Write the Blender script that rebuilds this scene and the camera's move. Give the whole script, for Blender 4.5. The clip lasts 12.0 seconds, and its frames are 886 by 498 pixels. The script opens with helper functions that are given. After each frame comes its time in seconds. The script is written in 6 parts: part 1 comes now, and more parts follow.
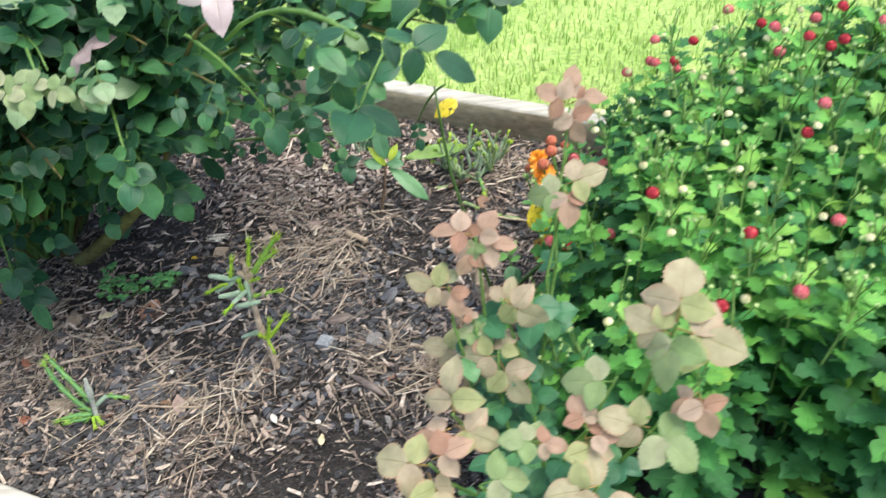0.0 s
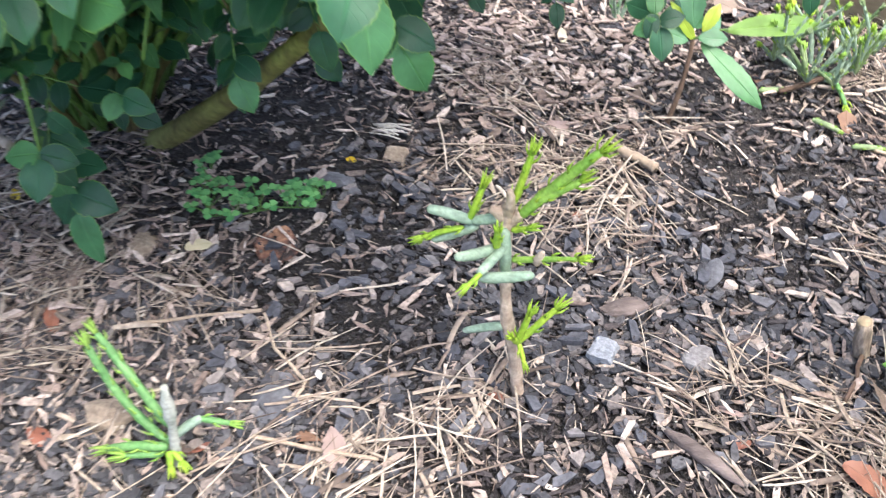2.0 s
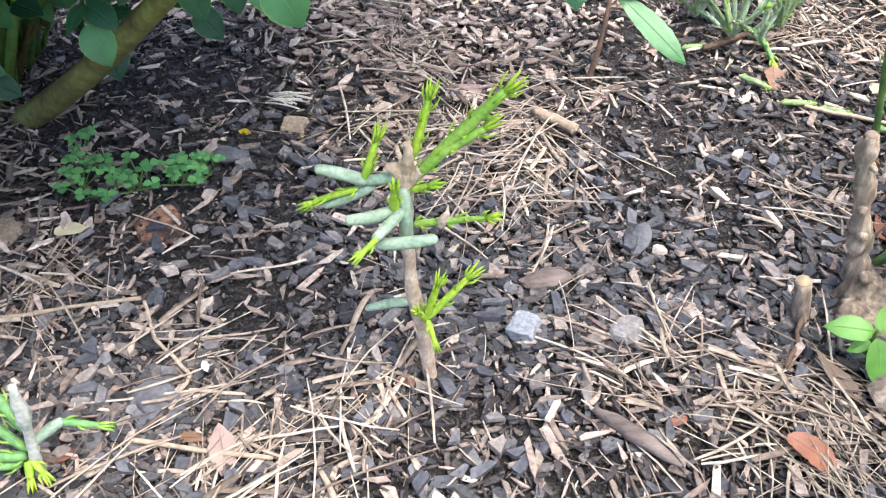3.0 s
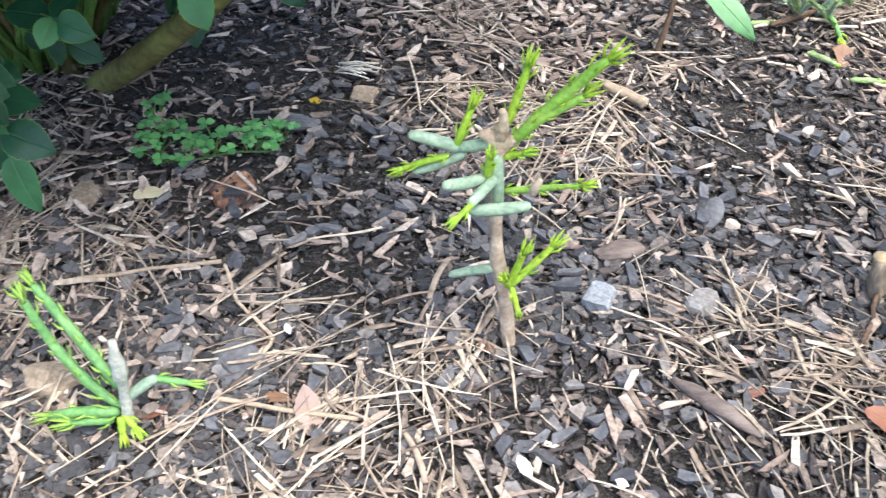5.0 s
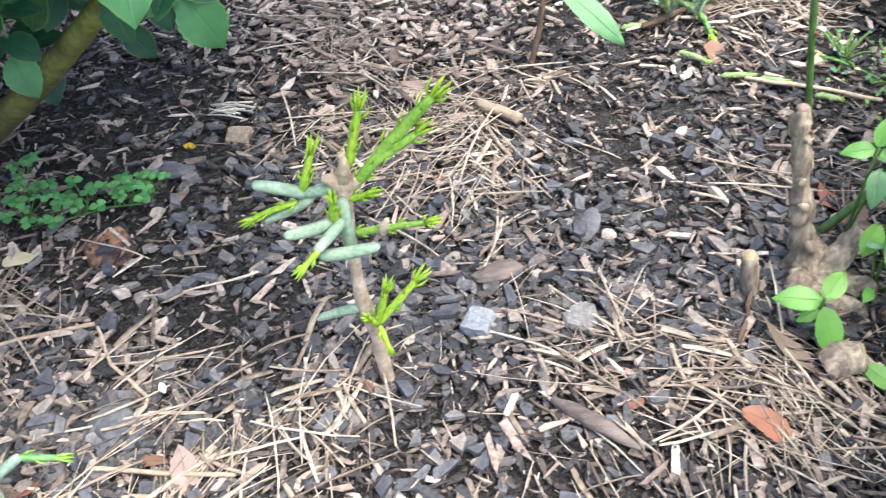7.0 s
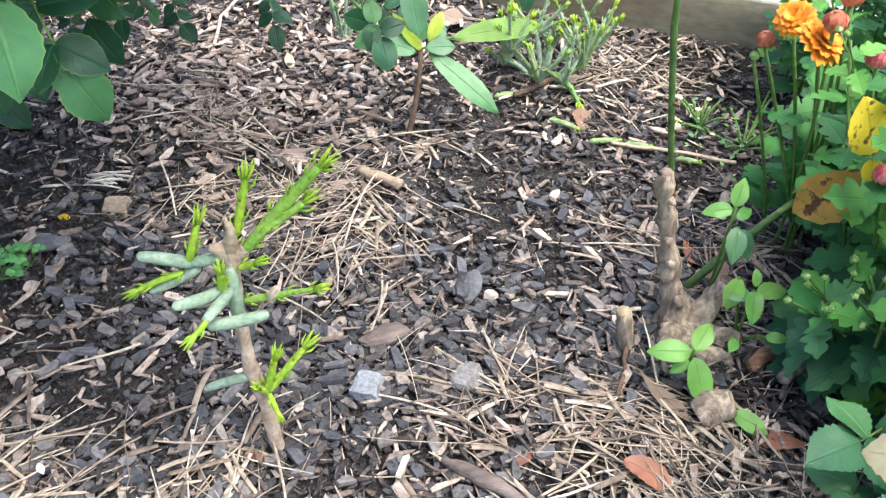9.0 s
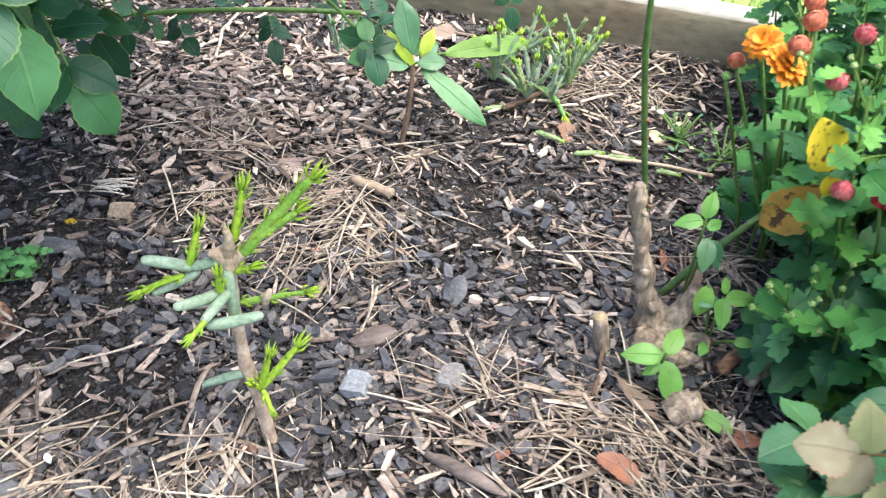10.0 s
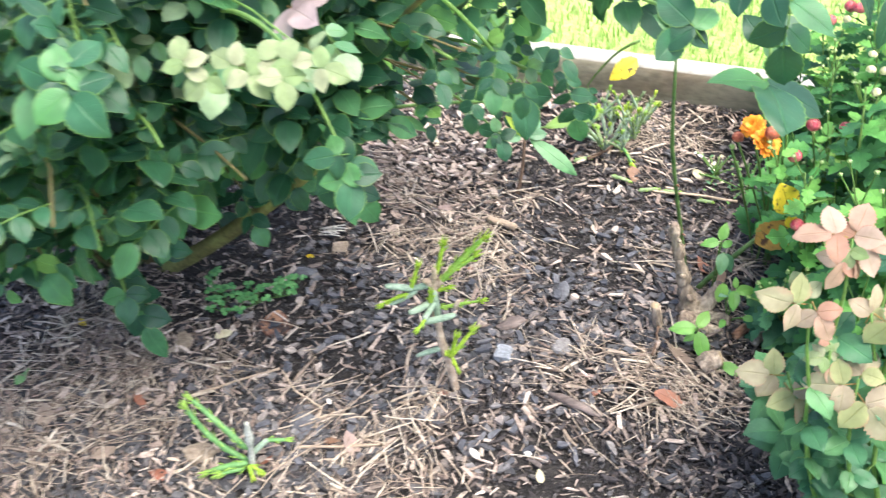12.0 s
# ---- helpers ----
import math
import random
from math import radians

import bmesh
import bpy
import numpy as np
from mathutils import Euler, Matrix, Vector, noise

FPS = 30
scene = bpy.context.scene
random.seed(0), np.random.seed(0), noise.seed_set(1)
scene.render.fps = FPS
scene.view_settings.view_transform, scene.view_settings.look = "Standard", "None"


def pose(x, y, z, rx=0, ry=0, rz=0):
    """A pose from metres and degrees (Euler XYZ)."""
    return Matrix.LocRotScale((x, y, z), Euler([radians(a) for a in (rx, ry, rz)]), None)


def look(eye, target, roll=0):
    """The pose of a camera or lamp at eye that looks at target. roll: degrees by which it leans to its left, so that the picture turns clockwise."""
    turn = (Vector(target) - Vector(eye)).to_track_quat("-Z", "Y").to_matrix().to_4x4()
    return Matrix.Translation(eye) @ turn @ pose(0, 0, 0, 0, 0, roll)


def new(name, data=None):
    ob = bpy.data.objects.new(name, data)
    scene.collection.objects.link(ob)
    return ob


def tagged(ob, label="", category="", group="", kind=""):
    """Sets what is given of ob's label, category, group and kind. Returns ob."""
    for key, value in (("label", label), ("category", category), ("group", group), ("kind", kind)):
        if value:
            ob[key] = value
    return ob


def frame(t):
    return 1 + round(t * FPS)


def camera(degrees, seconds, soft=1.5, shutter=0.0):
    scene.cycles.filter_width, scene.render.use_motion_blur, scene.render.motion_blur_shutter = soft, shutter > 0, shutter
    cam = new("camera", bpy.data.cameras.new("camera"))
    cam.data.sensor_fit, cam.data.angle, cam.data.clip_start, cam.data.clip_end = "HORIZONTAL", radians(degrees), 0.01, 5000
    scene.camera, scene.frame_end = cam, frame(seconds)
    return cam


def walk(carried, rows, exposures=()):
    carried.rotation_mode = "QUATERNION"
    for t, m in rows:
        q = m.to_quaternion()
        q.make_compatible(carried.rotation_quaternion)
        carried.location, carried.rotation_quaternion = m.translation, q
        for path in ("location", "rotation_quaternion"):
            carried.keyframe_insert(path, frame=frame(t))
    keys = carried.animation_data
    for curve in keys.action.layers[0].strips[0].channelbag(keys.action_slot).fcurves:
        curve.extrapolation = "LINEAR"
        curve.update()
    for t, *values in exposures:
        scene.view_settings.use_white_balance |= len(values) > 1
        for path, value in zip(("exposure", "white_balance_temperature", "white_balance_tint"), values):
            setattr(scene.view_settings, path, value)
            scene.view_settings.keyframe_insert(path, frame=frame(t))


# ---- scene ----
cam = camera(50.1, 12.0, soft=1.25, shutter=0.5)
METRES, EYE, TILT, LEAN, TURN = 1.6, 1.038, -40.3, 4.17, 0.0
ROWS = [
    (0.0, 0.0, 0.0, 0.0, 0.0, 0.0, -0.0),
    (0.5, -0.0385, 0.0557, -0.0035, 0.34, -1.68, 0.47),
    (1.0, -0.0743, 0.1937, 0.0358, 4.4, -5.36, -4.31),
    (1.5, -0.1731, 0.3417, 0.0214, 3.08, -6.19, -7.63),
    (2.0, -0.1868, 0.4257, -0.0012, 2.27, -5.52, -6.95),
    (2.5, -0.1697, 0.4699, -0.0145, -0.83, -5.09, -4.73),
    (4.5, -0.185, 0.4746, -0.0233, -2.39, -5.17, -5.4),
    (5.0, -0.1971, 0.4689, -0.0258, -0.54, -6.38, -6.11),
    (5.5, -0.203, 0.4697, -0.0204, 0.06, -6.51, -6.32),
    (6.0, -0.1836, 0.4735, -0.0127, -0.54, -6.25, -3.97),
    (6.5, -0.1639, 0.4755, -0.0132, -1.51, -6.06, -1.12),
    (7.0, -0.157, 0.4718, -0.0093, -3.51, -6.01, -0.79),
    (7.5, -0.156, 0.4674, -0.0074, -6.13, -5.73, -0.35),
    (9.5, -0.1639, 0.4609, -0.0084, -11.46, -1.67, 0.22),
    (10.0, -0.1607, 0.4368, -0.0062, -11.05, -1.87, -0.34),
    (10.5, -0.1442, 0.3811, 0.0089, -9.25, -4.95, -0.46),
    (11.0, -0.1391, 0.3005, 0.0388, -7.62, -5.64, 1.4),
    (11.5, -0.1802, 0.2177, 0.052, -6.83, -5.22, 2.4),
    (12.0, -0.2296, 0.1559, 0.0377, -5.62, -3.08, 2.53),
]
walk(cam, [(t, pose(0, 0, EYE, TILT, LEAN, TURN) @ pose(METRES * x, METRES * y, METRES * z, 90 + pitch, roll, yaw)) for t, x, y, z, yaw, pitch, roll in ROWS],
     exposures=[(0.0, 0.63, 6300, 6), (0.6, 0.75, 6200, 8), (1.2, 0.97, 6000, 12), (2.0, 1.30, 6150, 14), (5.0, 1.33, 6080, 9), (7.5, 1.37, 6100, 9), (9.5, 1.20, 6250, 10), (12.0, 1.36, 6300, 11)])

# ---- sky and light: a bright, thinly overcast day ----
SUN_UP, SUN_ROUND = 70, 118
world = bpy.data.worlds.new("sky")
scene.world = world
world.use_nodes = True
wn = world.node_tree
sky = wn.nodes.new("ShaderNodeTexSky")
sky.sky_type, sky.sun_disc = "NISHITA", False
sky.sun_elevation, sky.sun_rotation = radians(SUN_UP), radians(SUN_ROUND)
sky.dust_density, sky.air_density, sky.ozone_density = 3.5, 0.8, 0.6
wn.links.new(sky.outputs[0], wn.nodes["Background"].inputs[0])
wn.nodes["Background"].inputs[1].default_value = 0.245
sun = new("sun", bpy.data.lights.new("sun", "SUN"))
sun.data.energy, sun.data.angle, sun.data.color = 2.3, radians(50), (1.0, 0.95, 0.82)
sun.matrix_world = look((math.sin(radians(SUN_ROUND)) * 5, math.cos(radians(SUN_ROUND)) * 5, 5 * math.tan(radians(SUN_UP))), (0, 0, 0))

rnd = random.Random(7)


# ---- materials ----
def ramp(nt, stops, fac):
    r = nt.nodes.new("ShaderNodeValToRGB")
    while len(r.color_ramp.elements) < len(stops):
        r.color_ramp.elements.new(0.5)
    for e, (p, c) in zip(r.color_ramp.elements, stops):
        e.position, e.color = p, (*c, 1)
    nt.links.new(fac, r.inputs[0])
    return r.outputs[0]


def maths(nt, op, a, b=None, c=None, clamp=False):
    n = nt.nodes.new("ShaderNodeMath")
    n.operation, n.use_clamp = op, clamp
    for i, v in enumerate((a, b, c)):
        if v is None:
            continue
        if isinstance(v, (int, float)):
            n.inputs[i].default_value = v
        else:
            nt.links.new(v, n.inputs[i])
    return n.outputs[0]


def grain(nt, scale, detail=4.0, stretch=(1, 1, 1)):
    co = nt.nodes.new("ShaderNodeTexCoord")
    mp = nt.nodes.new("ShaderNodeMapping")
    mp.inputs["Scale"].default_value = stretch
    tx = nt.nodes.new("ShaderNodeTexNoise")
    tx.inputs["Scale"].default_value, tx.inputs["Detail"].default_value = scale, detail
    nt.links.new(co.outputs["Object"], mp.inputs[0])
    nt.links.new(mp.outputs[0], tx.inputs["Vector"])
    return tx.outputs["Fac"]


def tint(nt, colour, fac, low, high):
    """colour times a factor that runs from low to high."""
    g = nt.nodes.new("ShaderNodeMapRange")
    g.inputs["From Min"].default_value, g.inputs["From Max"].default_value = 0.3, 0.7
    g.inputs["To Min"].default_value, g.inputs["To Max"].default_value = low, high
    nt.links.new(fac, g.inputs["Value"])
    m = nt.nodes.new("ShaderNodeVectorMath")
    m.operation = "SCALE"
    nt.links.new(colour, m.inputs[0])
    nt.links.new(g.outputs[0], m.inputs["Scale"])
    return m.outputs[0]


def surface(name, stops, by="noise", scale=40, fine=250, spread=(0.75, 1.25), rough=0.85, bump=0.3, dist=0.002, stretch=(1, 1, 1), spec=0.3):
    """A rough natural surface. by: what picks the colour: noise, island or object."""
    m = bpy.data.materials.new(name)
    m.use_nodes = True
    nt = m.node_tree
    bs = nt.nodes["Principled BSDF"]
    if by == "noise":
        fac = grain(nt, scale, 5, stretch)
    elif by == "island":
        fac = nt.nodes.new("ShaderNodeNewGeometry").outputs["Random Per Island"]
    else:
        fac = nt.nodes.new("ShaderNodeObjectInfo").outputs["Random"]
    col = ramp(nt, stops, fac)
    g = grain(nt, fine, 6, stretch)
    nt.links.new(tint(nt, col, g, *spread), bs.inputs["Base Color"])
    bs.inputs["Roughness"].default_value = rough
    bs.inputs["Specular IOR Level"].default_value = spec
    bp = nt.nodes.new("ShaderNodeBump")
    bp.inputs["Strength"].default_value, bp.inputs["Distance"].default_value = bump, dist
    nt.links.new(g, bp.inputs["Height"])
    nt.links.new(bp.outputs[0], bs.inputs["Normal"])
    return m


def leaf_surface(name, stops, by="island", rough=0.38, through_light=0.22, vein=1.25, spots=None, spec=0.5, edge=None, wash=None):
    """A leaf: colour leaf by leaf, a paler midrib and side veins along the leaf, blotches, and light through the blade."""
    m = bpy.data.materials.new(name)
    m.use_nodes = True
    nt = m.node_tree
    bs = nt.nodes["Principled BSDF"]
    if by == "island":
        fac = nt.nodes.new("ShaderNodeNewGeometry").outputs["Random Per Island"]
    else:
        fac = nt.nodes.new("ShaderNodeObjectInfo").outputs["Random"]
    col = tint(nt, ramp(nt, stops, fac), grain(nt, 45, 4), 0.8, 1.2)
    uv = nt.nodes.new("ShaderNodeUVMap").outputs[0]
    sep = nt.nodes.new("ShaderNodeSeparateXYZ")
    nt.links.new(uv, sep.inputs[0])
    across = maths(nt, "ABSOLUTE", maths(nt, "SUBTRACT", sep.outputs[0], 0.5))
    mid = maths(nt, "SUBTRACT", 1.0, maths(nt, "MULTIPLY", across, 22), clamp=True)
    wave = maths(nt, "SINE", maths(nt, "MULTIPLY", maths(nt, "SUBTRACT", sep.outputs[1], maths(nt, "MULTIPLY", across, 0.55)), 48))
    rib = maths(nt, "SUBTRACT", maths(nt, "MULTIPLY", wave, 8), 7.0, clamp=True)
    lines = maths(nt, "MAXIMUM", mid, maths(nt, "MULTIPLY", rib, 0.16))
    mx = nt.nodes.new("ShaderNodeMix")
    mx.data_type = "RGBA"
    mx.blend_type = "MULTIPLY"
    nt.links.new(lines, mx.inputs[0])
    nt.links.new(col, mx.inputs[6])
    mx.inputs[7].default_value = (vein, vein, vein * 0.9, 1)
    out = mx.outputs[2]
    for what, colour, facs in (("wash", wash, lambda: maths(nt, "MULTIPLY", maths(nt, "SUBTRACT", maths(nt, "ADD", grain(nt, 38, 2), maths(nt, "MULTIPLY", across, 0.5)), 0.73), 4.0, clamp=True)), ("spots", spots, lambda: maths(nt, "MULTIPLY", maths(nt, "SUBTRACT", grain(nt, 110, 3), 0.56), 14, clamp=True)),
                               ("edge", edge, lambda: maths(nt, "MULTIPLY", maths(nt, "SUBTRACT", across, 0.462), 22, clamp=True))):
        if colour:
            m2 = nt.nodes.new("ShaderNodeMix")
            m2.data_type = "RGBA"
            nt.links.new(facs(), m2.inputs[0])
            nt.links.new(out, m2.inputs[6])
            m2.inputs[7].default_value = (*colour, 1)
            out = m2.outputs[2]
    nt.links.new(out, bs.inputs["Base Color"])
    bs.inputs["Roughness"].default_value = rough
    bs.inputs["Specular IOR Level"].default_value = spec
    bp = nt.nodes.new("ShaderNodeBump")
    bp.inputs["Strength"].default_value, bp.inputs["Distance"].default_value = 0.5, 0.0012
    nt.links.new(maths(nt, "MULTIPLY", lines, -1.0), bp.inputs["Height"])
    nt.links.new(bp.outputs[0], bs.inputs["Normal"])
    tr = nt.nodes.new("ShaderNodeBsdfTranslucent")
    nt.links.new(out, tr.inputs[0])
    sh = nt.nodes.new("ShaderNodeMixShader")
    sh.inputs[0].default_value = through_light
    nt.links.new(bs.outputs[0], sh.inputs[1])
    nt.links.new(tr.outputs[0], sh.inputs[2])
    nt.links.new(sh.outputs[0], nt.nodes["Material Output"].inputs[0])
    return m


M_SOIL = surface("soil", [(0.3, (0.026, 0.023, 0.022)), (0.7, (0.06, 0.054, 0.05))], scale=30, fine=380, spread=(0.5, 1.6), bump=1.0, dist=0.008, rough=0.95)
M_LAWN = surface("lawn soil", [(0.3, (0.24, 0.36, 0.085)), (0.7, (0.38, 0.49, 0.16))], scale=4, fine=90, bump=0.6, dist=0.02)
M_CHIP = surface("charcoal bark", [(0.0, (0.026, 0.026, 0.028)), (0.42, (0.058, 0.057, 0.06)), (0.7, (0.106, 0.103, 0.104)), (0.88, (0.165, 0.138, 0.12)), (1.0, (0.31, 0.255, 0.21))],
                 by="island", fine=300, spread=(0.6, 1.4), bump=0.6, rough=0.72, spec=0.4)
M_CRUMB = surface("bark crumbs", [(0.0, (0.022, 0.020, 0.019)), (0.5, (0.045, 0.041, 0.039)), (0.85, (0.09, 0.08, 0.075)), (0.96, (0.184, 0.155, 0.129)), (1.0, (0.575, 0.517, 0.425))], by="island", fine=400, bump=0.4)
M_SPLINTER = surface("shredded bark", [(0.0, (0.036, 0.032, 0.032)), (0.4, (0.066, 0.056, 0.054)), (0.72, (0.12, 0.098, 0.086)), (0.9, (0.25, 0.2, 0.163)), (1.0, (0.470, 0.392, 0.314))],
                     by="island", fine=320, spread=(0.55, 1.4), bump=0.7, rough=0.88)
M_SHRED = surface("tan wood shreds", [(0.0, (0.17, 0.125, 0.1)), (0.5, (0.33, 0.255, 0.205)), (0.85, (0.47, 0.38, 0.31)), (1.0, (0.62, 0.53, 0.44))], by="island", fine=260, spread=(0.6, 1.35), bump=0.6)
M_STRAW = surface("straw", [(0.0, (0.09, 0.067, 0.053)), (0.3, (0.29, 0.225, 0.17)), (0.7, (0.44, 0.365, 0.275)), (1.0, (0.56, 0.49, 0.39))], by="island", fine=160, spread=(0.6, 1.3), rough=0.75, bump=0.3)
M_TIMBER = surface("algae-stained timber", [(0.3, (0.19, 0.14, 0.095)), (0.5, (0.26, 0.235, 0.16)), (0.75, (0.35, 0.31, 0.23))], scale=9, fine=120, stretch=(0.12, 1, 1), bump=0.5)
# grey of the board tops, with the skylight they catch put into the colour
M_TIMBERLIT = surface("bleached lit timber", [(0.3, (0.32, 0.30, 0.25)), (0.7, (0.45, 0.43, 0.375))], scale=14, fine=120, stretch=(0.12, 1, 1), bump=0.4)
M_ROSE = leaf_surface("rose leaf", [(0.0, (0.013, 0.05, 0.026)), (0.4, (0.031, 0.108, 0.05)), (0.75, (0.06, 0.175, 0.066)), (0.92, (0.1, 0.25, 0.07)), (1.0, (0.17, 0.34, 0.075))], rough=0.42, spec=0.35, edge=(0.16, 0.28, 0.05))
M_PALE = leaf_surface("young rose leaf", [(0.0, (0.39, 0.3, 0.22)), (0.3, (0.4, 0.34, 0.235)), (0.65, (0.37, 0.355, 0.2)), (1.0, (0.23, 0.285, 0.097))], rough=0.6, spec=0.2, through_light=0.3, vein=0.93, wash=(0.45, 0.28, 0.205), edge=(0.48, 0.25, 0.16))
M_BLUSH = leaf_surface("blush rose leaf", [(0.0, (0.34, 0.175, 0.12)), (0.4, (0.37, 0.245, 0.18)), (1.0, (0.42, 0.33, 0.26))], rough=0.6, spec=0.2, through_light=0.3, vein=0.9, edge=(0.4, 0.16, 0.11))
M_ROSEMID = leaf_surface("mature young-rose leaf", [(0.0, (0.035, 0.125, 0.06)), (0.6, (0.06, 0.18, 0.078)), (1.0, (0.11, 0.26, 0.09))], rough=0.4, spec=0.35, vein=1.25)
M_LILAC = leaf_surface("pale lilac young leaf", [(0.0, (0.42, 0.32, 0.33)), (1.0, (0.52, 0.42, 0.43))], rough=0.4, through_light=0.3, vein=0.9)
M_CREAMLEAF = leaf_surface("cream-green young rose leaf", [(0.0, (0.18, 0.27, 0.105)), (0.5, (0.25, 0.3, 0.155)), (1.0, (0.31, 0.31, 0.2))], rough=0.55, spec=0.25, through_light=0.3, vein=1.05)
# paler copy of the rose leaf, for young and brightly lit leaves
M_ROSELIT = leaf_surface("lit rose leaf", [(0.0, (0.07, 0.19, 0.085)), (0.6, (0.14, 0.27, 0.12)), (1.0, (0.3, 0.36, 0.22))], rough=0.4, through_light=0.3, vein=1.1)
M_MUM = leaf_surface("chrysanthemum leaf", [(0.0, (0.03, 0.115, 0.042)), (0.5, (0.065, 0.232, 0.056)), (0.85, (0.115, 0.34, 0.064)), (1.0, (0.28, 0.48, 0.075))], rough=0.55, spec=0.3)
# dark copy of the chrysanthemum leaf, with shade put into its colour
M_MUMSHADE = leaf_surface("shaded chrysanthemum leaf", [(0.0, (0.03, 0.105, 0.052)), (0.6, (0.05, 0.16, 0.07)), (1.0, (0.09, 0.24, 0.075))], rough=0.5, spec=0.35)
M_MUMTOP = leaf_surface("top chrysanthemum leaf", [(0.0, (0.1, 0.3, 0.06)), (0.6, (0.16, 0.38, 0.07)), (1.0, (0.3, 0.5, 0.09))], rough=0.5, spec=0.35, through_light=0.28)
M_STEM = surface("green stem", [(0.3, (0.07, 0.15, 0.03)), (0.7, (0.14, 0.24, 0.06))], scale=30, fine=200, rough=0.5, bump=0.1)
M_CANE = surface("woody cane", [(0.3, (0.06, 0.06, 0.02)), (0.55, (0.13, 0.11, 0.04)), (0.75, (0.16, 0.12, 0.07))], scale=25, fine=160, rough=0.7, bump=0.3)
M_REDSTEM = surface("reddish stem", [(0.3, (0.2, 0.1, 0.05)), (0.7, (0.3, 0.2, 0.06))], scale=30, rough=0.5, bump=0.1)
M_BUD = surface("bud", [(0.0, (0.2, 0.38, 0.1)), (0.6, (0.34, 0.5, 0.18)), (1.0, (0.6, 0.62, 0.34))], by="island", rough=0.6, bump=0.1)
M_CREAM = surface("cream petal", [(0.0, (0.6, 0.6, 0.3)), (1.0, (0.8, 0.72, 0.5))], by="island", rough=0.6, bump=0.1)
M_RED = surface("crimson petal", [(0.0, (0.3, 0.015, 0.03)), (0.6, (0.45, 0.03, 0.05)), (1.0, (0.6, 0.12, 0.1))], by="island", rough=0.6, bump=0.1)
M_PINK = surface("pink petal", [(0.0, (0.5, 0.06, 0.1)), (1.0, (0.65, 0.25, 0.22))], by="island", rough=0.6, bump=0.1)
M_ORANGE = surface("orange petal", [(0.0, (0.7, 0.19, 0.012)), (0.5, (0.8, 0.28, 0.018)), (1.0, (0.86, 0.42, 0.04))], by="island", rough=0.55, bump=0.1)
M_CORAL = surface("coral petal", [(0.0, (0.46, 0.1, 0.06)), (1.0, (0.6, 0.24, 0.14))], by="island", rough=0.6, bump=0.1)
M_GLAUCOUS = surface("glaucous cactus skin", [(0.3, (0.2, 0.29, 0.2)), (0.7, (0.32, 0.41, 0.3))], scale=60, fine=300, rough=0.6, bump=0.2)
M_CACTUS = surface("green cactus skin", [(0.3, (0.09, 0.23, 0.065)), (0.7, (0.17, 0.33, 0.11))], scale=60, fine=300, rough=0.5, bump=0.2)
M_TIP = surface("fresh cactus tip", [(0.3, (0.2, 0.37, 0.03)), (0.7, (0.38, 0.5, 0.05))], scale=60, rough=0.5, bump=0.1)
M_ARM = surface("young cactus limb", [(0.3, (0.18, 0.35, 0.05)), (0.7, (0.31, 0.47, 0.09))], scale=40, fine=300, rough=0.5, bump=0.2)
M_CUTTING = surface("fading cactus skin", [(0.3, (0.16, 0.25, 0.1)), (0.7, (0.3, 0.37, 0.19))], scale=60, rough=0.6, bump=0.2)
M_GREYCORK = surface("grey cork", [(0.3, (0.3, 0.33, 0.26)), (0.7, (0.5, 0.5, 0.43))], scale=70, fine=300, bump=0.6)
M_CORK = surface("corky cactus stem", [(0.3, (0.3, 0.22, 0.155)), (0.7, (0.56, 0.45, 0.34))], scale=70, fine=300, bump=0.6)
M_LEAFBITS = {
    "tan": leaf_surface("dry tan leaf", [(0.0, (0.19, 0.14, 0.105)), (1.0, (0.31, 0.24, 0.18))], by="object", rough=0.7, through_light=0.1, vein=0.8),
    "pink": leaf_surface("dry pinkish leaf", [(0.0, (0.27, 0.19, 0.155)), (1.0, (0.38, 0.28, 0.235))], by="object", rough=0.6, through_light=0.1, vein=0.85),
    "rust": leaf_surface("dry rust leaf", [(0.0, (0.24, 0.088, 0.052)), (1.0, (0.34, 0.15, 0.09))], by="object", rough=0.5, through_light=0.1, vein=0.8),
    "brown": leaf_surface("dry brown leaf", [(0.0, (0.2, 0.11, 0.065)), (1.0, (0.3, 0.18, 0.11))], by="object", rough=0.6, through_light=0.1, vein=0.8),
    "cream": leaf_surface("fallen cream leaf", [(0.0, (0.62, 0.55, 0.34)), (1.0, (0.7, 0.62, 0.42))], by="object", rough=0.6, through_light=0.15, vein=0.9),
    "white": leaf_surface("white flake", [(0.0, (0.6, 0.57, 0.5)), (1.0, (0.68, 0.65, 0.58))], by="object", rough=0.7, through_light=0.05, vein=0.95),
    "yellow": leaf_surface("yellow leaf", [(0.0, (0.7, 0.5, 0.02)), (1.0, (0.78, 0.62, 0.05))], by="object", rough=0.5, through_light=0.3, vein=0.8, spots=(0.1, 0.07, 0.03)),
    "green": leaf_surface("fallen green leaf", [(0.0, (0.1, 0.28, 0.08)), (1.0, (0.16, 0.34, 0.1))], by="object", rough=0.5, through_light=0.2),
}
M_SPOTTED = leaf_surface("spotted dying leaf", [(0.0, (0.55, 0.3, 0.07)), (1.0, (0.6, 0.36, 0.09))], by="object", rough=0.5, through_light=0.2, vein=0.8, spots=(0.13, 0.06, 0.035), edge=(0.55, 0.38, 0.1))
M_CLOVER = leaf_surface("clover leaf", [(0.0, (0.07, 0.25, 0.075)), (1.0, (0.17, 0.42, 0.13))], rough=0.5, vein=1.2)
